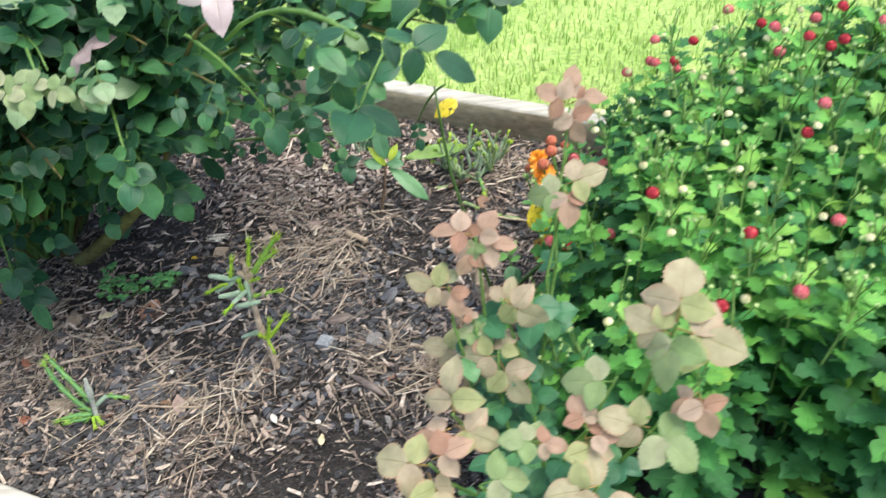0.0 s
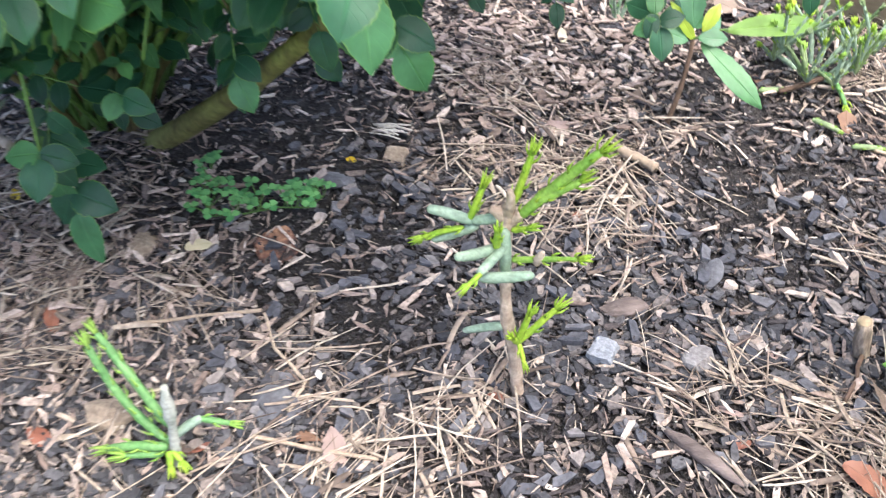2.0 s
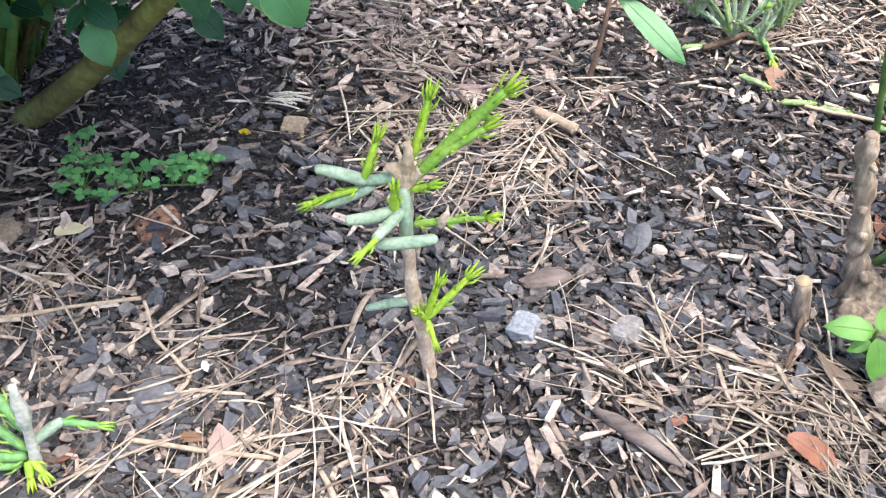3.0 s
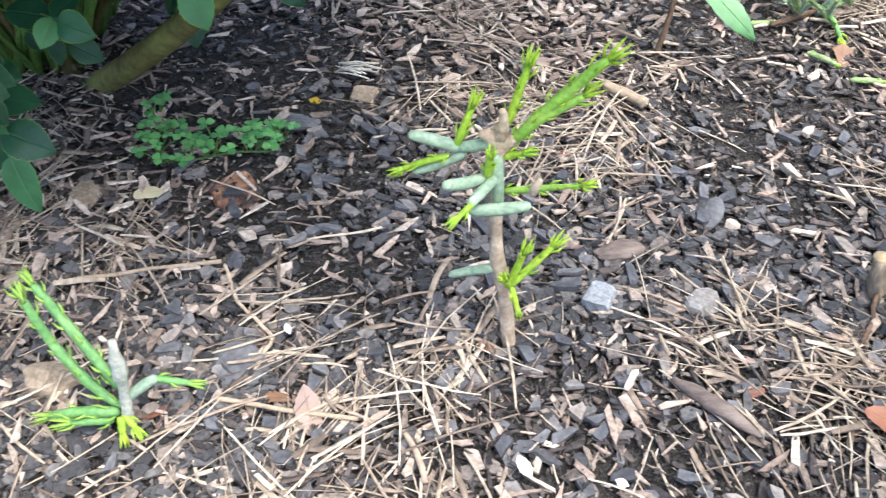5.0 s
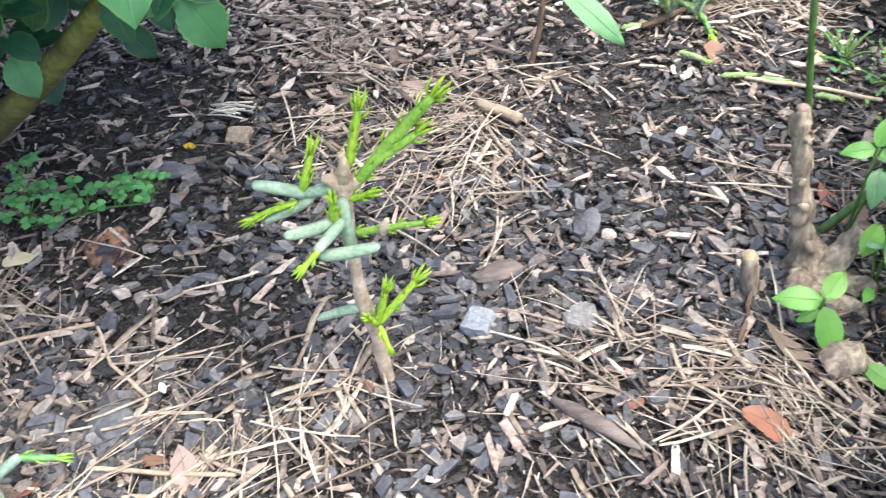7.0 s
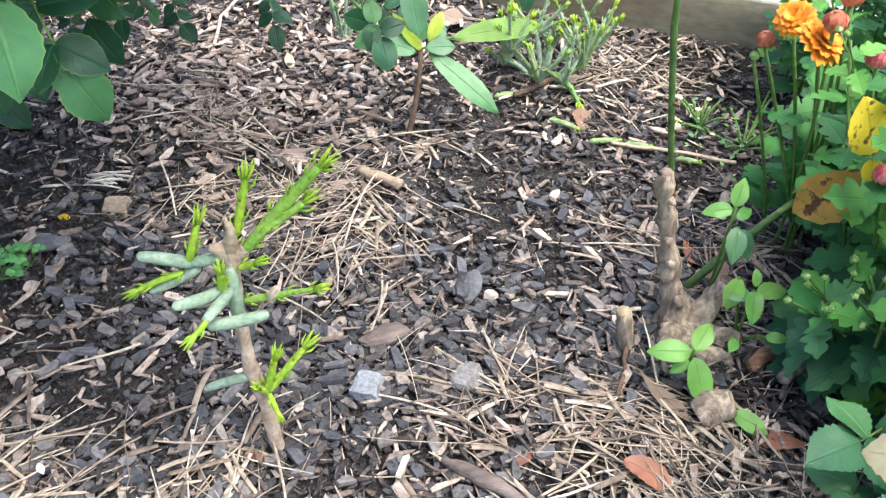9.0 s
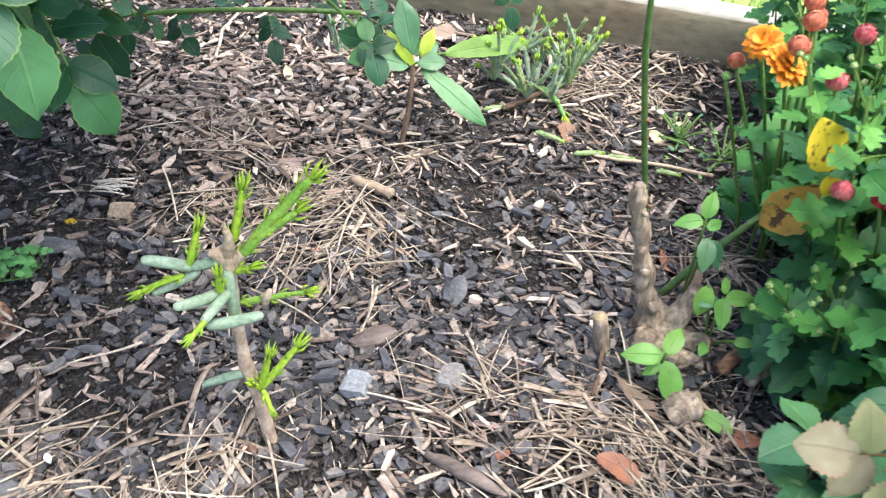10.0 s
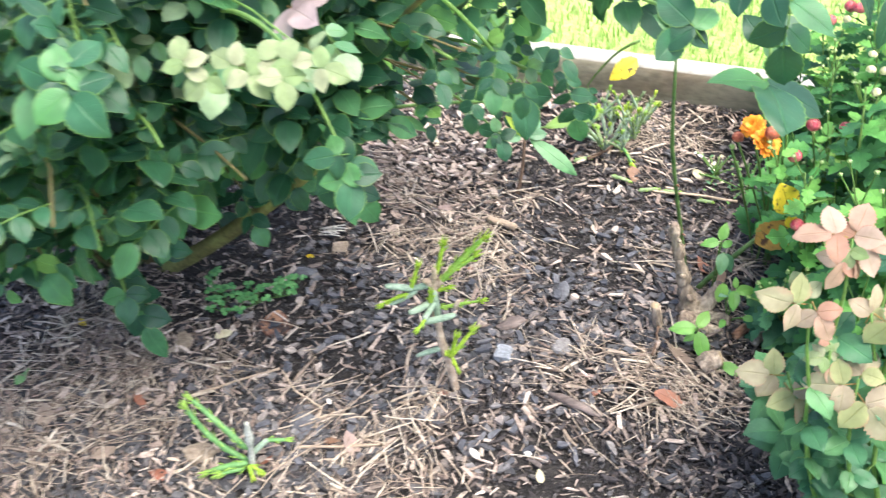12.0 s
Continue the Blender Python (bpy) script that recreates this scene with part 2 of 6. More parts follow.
M_SAPLING = leaf_surface("sapling leaf", [(0.0, (0.07, 0.2, 0.1)), (1.0, (0.13, 0.28, 0.12))], by="object", rough=0.4, vein=1.2)
M_FRESH = leaf_surface("fresh weed leaf", [(0.0, (0.12, 0.34, 0.06)), (1.0, (0.24, 0.48, 0.1))], by="object", rough=0.4, through_light=0.3, vein=1.1)
M_LIME = leaf_surface("lime young leaf", [(0.0, (0.3, 0.42, 0.04)), (1.0, (0.4, 0.5, 0.06))], by="object", rough=0.4, through_light=0.3, vein=1.1)
M_STUMP = surface("dead rose wood", [(0.3, (0.19, 0.148, 0.115)), (0.5, (0.33, 0.262, 0.195)), (0.7, (0.5, 0.41, 0.31))], scale=55, fine=220, spread=(0.55, 1.4), stretch=(1, 1, 0.35), bump=0.9, dist=0.004)
M_OLDCUT = surface("old cut wood", [(0.3, (0.14, 0.1, 0.075)), (0.7, (0.26, 0.2, 0.15))], scale=90, bump=0.5)
M_RUDDY = surface("ruddy dead wood", [(0.3, (0.1, 0.055, 0.035)), (0.5, (0.22, 0.12, 0.07)), (0.7, (0.36, 0.23, 0.14))], scale=50, fine=220, stretch=(0.4, 1, 1), bump=0.9, dist=0.004)
M_CUT = surface("cut wood", [(0.3, (0.360, 0.274, 0.158)), (0.7, (0.446, 0.360, 0.238))], scale=60, bump=0.2)
M_FIBRE = surface("bleached fibre", [(0.3, (0.5, 0.46, 0.38)), (0.7, (0.68, 0.64, 0.55))], scale=60, bump=0.2)
M_TRUNK = surface("mossy main cane", [(0.3, (0.060, 0.049, 0.022)), (0.5, (0.128, 0.120, 0.038)), (0.72, (0.195, 0.203, 0.060))], scale=28, fine=180, rough=0.8, bump=0.5)
M_TWIG = surface("dry twig", [(0.0, (0.3, 0.23, 0.16)), (0.5, (0.45, 0.36, 0.26)), (1.0, (0.6, 0.52, 0.42))], by="object", fine=220, bump=0.4)
M_BARKSTRIP = surface("bark strip", [(0.3, (0.11, 0.085, 0.074)), (0.7, (0.22, 0.175, 0.15))], scale=30, fine=200, stretch=(0.3, 1, 1), bump=0.8, dist=0.003)
M_CHIPBIG = surface("slate bark", [(0.3, (0.08, 0.082, 0.09)), (0.7, (0.15, 0.15, 0.155))], scale=40, fine=250, bump=0.5, rough=0.7)
M_STONE = surface("grey stone", [(0.3, (0.2, 0.215, 0.23)), (0.7, (0.33, 0.345, 0.36))], scale=90, fine=350, bump=0.7)
M_GREYSTONE = surface("grey-brown stone", [(0.3, (0.17, 0.155, 0.145)), (0.7, (0.27, 0.255, 0.24))], scale=80, fine=320, bump=0.6)
M_TANSTONE = surface("tan stone", [(0.3, (0.22, 0.17, 0.12)), (0.7, (0.36, 0.29, 0.21))], scale=70, fine=300, bump=0.6)
M_BRICK = surface("brick fragment", [(0.38, (0.05, 0.038, 0.034)), (0.5, (0.2, 0.1, 0.068)), (0.66, (0.43, 0.235, 0.14))], scale=75, fine=250, bump=0.9, dist=0.004)
M_GRASS = leaf_surface("grass", [(0.0, (0.26, 0.42, 0.09)), (0.5, (0.36, 0.52, 0.14)), (1.0, (0.56, 0.64, 0.27))], rough=0.5, through_light=0.4, vein=1.0)


# ---- mesh tools ----
class Buf:
    """Collects shapes (points, faces, uv) into one mesh."""

    def __init__(self):
        self.v, self.f, self.uv, self.m, self.n = [], [], [], [], 0

    def add(self, shape, m=None, mat=0):
        v, f, uv = shape
        if m is not None:
            a = np.array(m)
            v = v @ a[:3, :3].T + a[:3, 3]
        n = self.n
        self.v.append(v)
        self.uv.append(uv if uv is not None else np.full((len(v), 2), 0.3))
        self.f.extend([tuple(i + n for i in q) for q in f])
        self.m.extend([mat] * len(f))
        self.n += len(v)
        return self

    def shape(self):
        return np.concatenate(self.v), self.f, np.concatenate(self.uv)

    def mesh(self, name, mats, origin=(0, 0, 0), smooth=True):
        me = bpy.data.meshes.new(name)
        v = np.concatenate(self.v) - np.array(origin)
        me.from_pydata(v.tolist(), [], self.f)
        for mt in mats:
            me.materials.append(mt)
        me.polygons.foreach_set("material_index", self.m)
        me.polygons.foreach_set("use_smooth", [smooth] * len(self.f))
        loops = np.empty(len(me.loops), dtype=np.int32)
        me.loops.foreach_get("vertex_index", loops)
        layer = me.uv_layers.new(name="UVMap")
        layer.data.foreach_set("uv", np.concatenate(self.uv)[loops].ravel())
        me.update()
        return me


def thing(name, base, label, category, group="", kind=""):
    ob = new(name)
    ob.empty_display_size = 0.02
    ob.location = base
    return tagged(ob, label, category, group, kind)


def base_of(ob):
    p = Vector(ob.location)
    while ob.parent:
        ob = ob.parent
        p += Vector(ob.location)
    return p


def part(name, buf, mats, parent, label="", kind="", smooth=True):
    """One mesh under parent; its points are given in the world."""
    o = base_of(parent)
    ob = new(name, buf.mesh(name, mats, o, smooth))
    ob.parent = parent
    return tagged(ob, label, kind=kind)


def shared(name, me, parent, m, label=""):
    """A part on a shared mesh, at the world pose m."""
    ob = new(name, me)
    ob.parent = parent
    ob.matrix_local = Matrix.Translation(-base_of(parent)) @ m
    return tagged(ob, label)


def single(name, buf, mats, base, label, category, group="", kind="", smooth=True):
    ob = new(name, buf.mesh(name, mats, base, smooth))
    ob.location = base
    return tagged(ob, label, category, group, kind)


def aim(p, along, up=(0, 0, 1), size=1.0):
    """A pose at p whose y runs along and whose z leans to up."""
    y = Vector(along).normalized()
    x = y.cross(Vector(up))
    if x.length < 1e-4:
        x = y.cross(Vector((1, 0, 0.1)))
    x.normalize()
    z = x.cross(y)
    m = Matrix((x, y, z)).transposed().to_4x4()
    return Matrix.Translation(p) @ m @ Matrix.Scale(size, 4)


def tube(pts, radii, seg=7, cap=True):
    pts = [Vector(p) for p in pts]
    if not hasattr(radii, "__len__"):
        radii = [radii] * len(pts)
    vs, fs = [], []
    side = None
    for i, p in enumerate(pts):
        d = (pts[min(i + 1, len(pts) - 1)] - pts[max(i - 1, 0)]).normalized()
        if side is None:
            side = d.orthogonal().normalized()
        side = (side - d * side.dot(d)).normalized()
        other = d.cross(side)
        for k in range(seg):
            a = 2 * math.pi * k / seg
            vs.append(p + (side * math.cos(a) + other * math.sin(a)) * radii[i])
    for i in range(len(pts) - 1):
        for k in range(seg):
            a, b = i * seg + k, i * seg + (k + 1) % seg
            fs.append((a, b, b + seg, a + seg))
    if cap:
        fs.append(tuple(range(seg - 1, -1, -1)))
        fs.append(tuple(range((len(pts) - 1) * seg, len(pts) * seg)))
    return np.array([tuple(v) for v in vs]), fs, None


def bend(a, b, lift=(0, 0, 0), n=8):
    """n + 1 points from a to b, bowed by lift in the middle."""
    a, b, l = Vector(a), Vector(b), Vector(lift)
    return [a.lerp(b, i / n) + l * (4 * (i / n) * (1 - i / n)) for i in range(n + 1)]


def wander(r, a, b, size, n=8):
    """A crooked line from a to b."""
    pts = bend(a, b, (r.uniform(-1, 1) * size, r.uniform(-1, 1) * size, r.uniform(0, 1) * size), n)
    return [p + Vector((r.uniform(-1, 1), r.uniform(-1, 1), r.uniform(-0.5, 0.5))) * size * 0.2 if 0 < i < n else p for i, p in enumerate(pts)]


def leaflet(L, W, n=9, fold=0.2, droop=0.15, teeth=0.06, lobes=0, lobe=0.0, wave=0.0, blunt=0.85, r=None, cols=4):
    """A leaf blade from the origin along y, its face to z, folded along the midrib and drooping at the tip."""
    vs, uv, fs = [], [], []
    ph = r.uniform(0, 6) if r else 0
    for i in range(n + 1):
        t = i / n
        half = W / 2 * math.sin(math.pi * min(1, t ** blunt)) ** (0.62 + 0.4 * max(0.0, t - 0.35)) if 0 < t < 1 else 0.02 * W
        if lobes and 0 < t < 1:
            half *= 1 + lobe * math.cos(2 * math.pi * lobes * t + 0.6)
        elif 0 < i < n:
            half *= 1 + (teeth if i % 2 else -teeth)
        for k in range(cols + 1):
            s = 2 * k / cols - 1
            x = s * half
            z = fold * abs(x) - droop * L * t * t + wave * math.sin(ph + 7 * t + 2 * s) * abs(s) * W - 0.25 * fold * W * s * s
            y = t * L + (0.1 * L * abs(s) * (0.6 - t) if lobes else 0)
            vs.append((x, y, z))
            uv.append((0.5 + s / 2, t))
    c = cols + 1
    for i in range(n):
        for k in range(cols):
            a = i * c + k
            fs.append((a, a + 1, a + 1 + c, a + c))
    return np.array(vs), fs, np.array(uv)


def compound(r, pairs=2, L=0.045, n=9, petiole=True, teeth=0.045, cols=4, wide=(0.64, 0.8)):
    """A rose leaf: leaflets in pairs along a stalk and one at its end; y along the stalk."""
    b = Buf()
    gap = L * 0.62
    end = gap * (pairs + 0.35)
    if petiole:
        b.add(tube([(0, 0, 0), (0, end * 0.6, 0.003), (0, end, 0)], [0.0011, 0.0009, 0.0007], 5), mat=1)
    for k in range(pairs):
        for s in (-1, 1):
            size = L * r.uniform(0.8, 1.0) * (0.82 + 0.12 * k)
            m = pose(0, gap * (k + 0.55), 0.002, r.uniform(-30, 14), s * r.uniform(-22, 38), -s * r.uniform(42, 78))
            b.add(leaflet(size, size * r.uniform(*wide), n, r.uniform(0.05, 0.35), r.uniform(0.05, 0.25), teeth, wave=0.03, r=r, cols=cols), m)
    size = L * r.uniform(1.0, 1.12)
    b.add(leaflet(size, size * r.uniform(*wide), n, r.uniform(0.1, 0.3), r.uniform(0.1, 0.3), teeth, wave=0.03, r=r, cols=cols), pose(0, end - 0.002, 0, r.uniform(-28, 10), r.uniform(-25, 25), r.uniform(-16, 16)))
    return b


def trio(r, L, teeth=0.06, n=19, wide=(0.7, 0.86)):
    """A rose leaf of three broad leaflets that nearly touch, on a short stalk; y along the stalk."""
    b = Buf()
    b.add(tube([(0, -L * 0.35, -0.004), (0, 0, 0), (0, L * 0.22, 0.001)], [0.0011, 0.0009, 0.0007], 5), mat=1)
    for turn, y, size in ((r.uniform(-10, 10), 0.16 * L, L), (r.uniform(68, 100), 0.03 * L, L * r.uniform(0.78, 0.92)), (-r.uniform(68, 100), 0.03 * L, L * r.uniform(0.78, 0.92))):
        b.add(leaflet(size, size * r.uniform(*wide), n, r.uniform(0.05, 0.35), r.uniform(0.05, 0.3), teeth, wave=0.05, r=r), pose(0, y, 0.002, r.uniform(-22, 14), r.uniform(-20, 20), turn))
    return b


# ---- ground ----
ALONG, INWARD = Vector((0.9177, -0.3973, 0)), Vector((-0.3973, -0.9177, 0))


def bed(u, v, z=0.0):
    """A place in the bed: u metres along the rear edging, v metres in from it."""
    return Vector((0, 1.578, z)) + ALONG * u + INWARD * v


def ground_height(x, y):
    h = 0.007 * noise.noise((x * 5, y * 5, 0.3)) + 0.003 * noise.noise((x * 17, y * 17, 4.1))
    d2 = ((x - 0.175) / 0.055) ** 2 + ((y - 1.395) / 0.05) ** 2
    return h - 0.035 * math.exp(-d2)


def sheet(name, corners, nu, nv, height, mat, label, category):
    a, b_, c, d = [Vector(p) for p in corners]
    vs, fs = [], []
    for j in range(nv + 1):
        for i in range(nu + 1):
            p = a.lerp(b_, i / nu).lerp(d.lerp(c, i / nu), j / nv)
            vs.append((p.x, p.y, height(p.x, p.y)))
    for j in range(nv):
        for i in range(nu):
            k = j * (nu + 1) + i
            fs.append((k, k + 1, k + nu + 2, k + nu + 1))
    b = Buf().add((np.array(vs), fs, None))
    return single(name, b, [mat], (0, 0, 0), label, category, kind="structure")


ground = sheet("ground", [(-300, -300, 0), (300, -300, 0), (300, 300, 0), (-300, 300, 0)], 60, 60, lambda x, y: -0.045, M_LAWN, "bright green lawn round the flower bed", "lawn")
soil = sheet("soil_bed", [bed(-1.6, 1.1), bed(1.7, 1.1), bed(1.7, -0.03), bed(-1.6, -0.03)], 220, 90, ground_height, M_SOIL, "dark soil of the flower bed under bark mulch", "soil")


def board(name, u0, u1, v, top, label):
    """A plank on edge along the bed, 38 mm thick, its top paler to hold bleaching and skylight; v is its inner foot."""
    prof = [(0.0, -0.06), (-0.002, 0.0), (0.001, 0.025), (0.002, 0.05), (0.0, top - 0.005), (-0.003, top - 0.001), (-0.007, top),
            (-0.031, top), (-0.035, top - 0.001), (-0.038, top - 0.005), (-0.038, -0.06)]
    b = Buf()
    n, seg = 120, len(prof)
    vs, fs, ms = [], [], []
    for i in range(n + 1):
        u = u0 + (u1 - u0) * i / n
        for a, z in prof:
            w = 0.0018 * noise.noise((u * 6, a * 60, z * 40))
            vs.append(tuple(bed(u, v + a + w, z + w * 0.6)))
    for i in range(n):
        for k in range(seg - 1):
            a = i * seg + k
            fs.append((a, a + 1, a + seg + 1, a + seg))
            # upward faces take the paler timber that has skylight painted in
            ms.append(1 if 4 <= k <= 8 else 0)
    fs += [tuple(range(seg)), tuple(range(n * seg + seg - 1, n * seg - 1, -1))]
    ms += [0, 0]
    b.add((np.array(vs), fs, None))
    b.m = ms
    base = bed((u0 + u1) / 2, v - 0.019, -0.045)
    ob = new(name, b.mesh(name, [M_TIMBER, M_TIMBERLIT], base, True))
    ob.location = base
    return tagged(ob, label, "edging board", "bed edging")


board("edging_board", -1.7, 1.8, 0.010, 0.072, "weathered wooden edging board with bleached top painted as lit behind the mulch")
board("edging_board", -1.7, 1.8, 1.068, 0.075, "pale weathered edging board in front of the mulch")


# ---- mulch ----
def chip(r, L, W, H, sides=(5, 6, 7), square=0.6):
    """A thin flake with broken ends: an uneven outline, flat top, sides nearly upright; square below 1 squares its outline."""
    n = r.choice(sides)
    top, bot = [], []
    tip, skew = r.uniform(-0.5, 0.5), r.uniform(-0.3, 0.3)
    sx, sy = r.uniform(-0.5, 0.5), r.uniform(-0.5, 0.5)
    for k in range(n):
        a = 2 * math.pi * (k + r.uniform(-0.38, 0.38)) / n
        q = r.uniform(0.7, 1.12)
        c, d = math.cos(a), math.sin(a)
        x, y = math.copysign(abs(c) ** square, c) * L / 2 * q, math.copysign(abs(d) ** square, d) * W / 2 * q * (1 + tip * c)
        x += skew * y
        bot.append((x, y, -H))
        top.append((x * 0.95, y * 0.9, H * (0.6 + sx * c + sy * d + r.uniform(-0.15, 0.15))))
    fs = [tuple(range(n, 2 * n))] + [(k, (k + 1) % n, n + (k + 1) % n, n + k) for k in range(n)]
    return np.array(bot + top), fs, None


# straw drifts: place, spread, weight, main direction in degrees and its scatter
STRAW = [(-0.35, 1.42, 0.11, 1.0, 0, 50), (-0.30, 1.21, 0.09, 3.6, 20, 45), (-0.245, 1.175, 0.065, 2.2, -38, 18), (-0.38, 1.22, 0.06, 2.0, -10, 50), (-0.78, 1.12, 0.13, 1.7, 10, 50), (-0.66, 1.02, 0.09, 0.8, 0, 60), (-0.18, 1.0, 0.05, 1.2, -50, 30), (-0.075, 0.928, 0.05, 7.0, -22, 24), (-0.035, 0.925, 0.055, 4.5, -50, 24), (-0.40, 0.93, 0.11, 1.5, 40, 45), (-0.20, 1.03, 0.06, 1.1, -40, 40),
         (-0.72, 1.08, 0.14, 0.5, 10, 40), (-0.64, 0.92, 0.14, 0.8, 15, 50), (-0.45, 0.86, 0.12, 1.2, 70, 35), (0.07, 1.46, 0.10, 1.6, -20, 40), (0.13, 1.43, 0.06, 1.6, -20, 50), (0.03, 1.36, 0.06, 0.8, 30, 60), (-0.02, 1.1, 0.08, 0.6, 60, 50), (-0.15, 0.85, 0.1, 0.5, -30, 50), (-0.18, 1.3, 0.07, 0.7, 30, 50), (-0.84, 1.0, 0.15, 1.9, 0, 60), (0.085, 1.02, 0.05, 1.6, 10, 60), (0.10, 1.13, 0.06, 1.2, 30, 60), (0.02, 0.965, 0.04, 1.2, -10, 50)]
BARE = [(-0.565, 1.105, 0.055), (-0.63, 1.24, 0.08), (-0.28, 0.77, 0.09), (-0.56, 1.27, 0.11), (-0.51, 1.17, 0.08), (-0.50, 1.06, 0.07), (-0.12, 1.43, 0.08), (-0.11, 1.19, 0.09), (0.16, 1.38, 0.07), (-0.2, 0.80, 0.07), (-0.42, 1.02, 0.05)]


def straw_at(x, y):
    return sum(w * math.exp(-((x - a) ** 2 + (y - b) ** 2) / s ** 2) for a, b, s, w, _, _ in STRAW)


def bare_at(x, y):
    return sum(math.exp(-((x - a) ** 2 + (y - b) ** 2) / s ** 2) for a, b, s in BARE)


def in_bed(r, u0=-1.08, u1=0.40):
    p = bed(r.uniform(u0, u1), r.uniform(0.0, 1.0))
    return p.x, p.y


def chips(name, count, size, thin, mat, keep, label, seed, sides=(5, 6, 7), square=0.6, lift=0.006, smooth=False):
    """count chips of lengths size[0] to size[1], mostly short ones; keep gives the chance for a place."""
    r = random.Random(seed)
    b = Buf()
    while count:
        x, y = in_bed(r)
        if r.random() > keep(x, y):
            continue
        count -= 1
        L = size[0] + (size[1] - size[0]) * r.random() ** 1.8
        W = L * r.uniform(*thin)
        H = 0.0003 + W * r.uniform(0.05, 0.13)
        z = ground_height(x, y) + 0.0015 + r.uniform(0.0, lift) + L * 0.07
        b.add(chip(r, L, W, H, sides, square), pose(x, y, z, r.gauss(0, 11), r.gauss(0, 11), r.uniform(0, 360)))
    return single(name, b, [mat], (0, 0, 0), label, "mulch", kind="stuff", smooth=smooth)


def shredded(x, y):
    """Where the mulch is shredded rather than flaky: towards the rear edging and under the rose bush."""
    return min(1.0, max(0.0, (y - 1.02 + 0.15 * x) / 0.25, min(1.0, (-0.5 - x) / 0.15) * min(1.0, (y - 1.0) / 0.08)))


def under_plants(x, y):
    return x > 0.3 and y < 1.2


chips("bark_crumbs", 46000, (0.0012, 0.006), (0.35, 0.9), M_CRUMB, lambda x, y: 0.0 if under_plants(x, y) else 0.55 + 0.45 * min(1, bare_at(x, y)), "fine dark bark crumbs lying on the soil", 1, (4, 5), 0.8, 0.009)
chips("bark_mulch", 25000, (0.0035, 0.0205), (0.26, 0.72), M_CHIP, lambda x, y: 0.0 if under_plants(x, y) else (1 - 0.8 * shredded(x, y)) * (1 - 0.82 * min(1, bare_at(x, y))), "flaky charcoal-grey bark mulch covering the bed", 2, (5, 6, 7, 8), 0.75, 0.006)
chips("bark_splinters", 31000, (0.004, 0.025), (0.1, 0.36), M_SPLINTER, lambda x, y: 0.0 if under_plants(x, y) else (0.26 + 0.74 * shredded(x, y)) * (1 - 0.8 * min(1, bare_at(x, y))), "shredded brown bark splinters in the mulch", 3, (4, 5, 6), 0.55, 0.007)
chips("wood_shreds", 4700, (0.008, 0.034), (0.08, 0.26), M_SHRED, lambda x, y: 0.0 if under_plants(x, y) else 0.06 + 0.3 * min(1.2, straw_at(x, y)) + 0.2 * shredded(x, y) + 0.6 * math.exp(-((x + 0.42) ** 2 / 0.05 + (y - 1.5) ** 2 / 0.02)) + 0.8 * math.exp(-((x + 0.73) ** 2 + (y - 1.08) ** 2) / 0.025) + 0.9 * math.exp(-((x - 0.01) ** 2 + (y - 1.07) ** 2) / 0.006) + 0.5 * math.exp(-((x + 0.78) ** 2 + (y - 0.98) ** 2) / 0.03), "pale tan wood shreds among the mulch", 4, (4, 5), 0.5, 0.009)


def rear_drift(x, y):
    return 1.1 * math.exp(-((x + 0.33) ** 2 / 0.014 + (y - 1.42) ** 2 / 0.012)) + 0.2 * math.exp(-((x + 0.2) ** 2 / 0.05 + (y - 1.5) ** 2 / 0.01)) + 0.3 * math.exp(-((x + 0.72) ** 2 + (y - 1.08) ** 2) / 0.02)


chips("wood_chips", 1500, (0.008, 0.026), (0.22, 0.5), M_SHRED, lambda x, y: 0.0 if under_plants(x, y) else rear_drift(x, y), "drift of pale tan wood chips near the rear edging", 6, (5, 6), 0.7, 0.012)


def straw(r, L, W, flat=0.45):
    pts = wander(r, (-L / 2, 0, 0), (L / 2, 0, 0), L * 0.05, 4)
    v, f, uv = tube(pts, [W * 0.4, W * 0.5, W * 0.5, W * 0.45, W * 0.3], 4, False)
    return v * np.array((1, 1, flat)), f, uv


def scatter_straw():
    r = random.Random(5)
    b = Buf()
    for cx, cy, spread, w, main, scatter in STRAW:
        for k in range(int(11 * w * (spread / 0.1) ** 2)):
            x, y = r.gauss(cx, spread * 0.48), r.gauss(cy, spread * 0.48)
            way = r.gauss(main, scatter * 1.1)
            for j in range(r.randint(2, 13)):
                L = 0.012 + 0.08 * r.random() ** 2.0
                px, py = x + r.gauss(0, 0.016), y + r.gauss(0, 0.016)
                z = ground_height(px, py) + 0.006 + r.uniform(0, 0.009)
                if r.random() < 0.13:
                    b.add(straw(r, 0.015 + 0.035 * r.random(), r.uniform(0.003, 0.007), 0.16), pose(px, py, z, r.gauss(0, 12), r.gauss(0, 5), way + r.gauss(0, 40)))
                else:
                    b.add(straw(r, L * 1.15, 0.0008 + 0.0021 * r.random() ** 2), pose(px, py, z, 0, r.gauss(0, 4), way + r.gauss(0, 26)))
    for k in range(420):
        x, y = in_bed(r)
        b.add(straw(r, r.uniform(0.012, 0.05), r.uniform(0.0007, 0.002)), pose(x, y, ground_height(x, y) + 0.008, 0, r.gauss(0, 5), r.uniform(0, 360)))
    return single("straw_litter", b, [M_STRAW], (0, 0, 0), "dry tan straw and pine needles strewn on the mulch", "straw", kind="stuff")


scatter_straw()


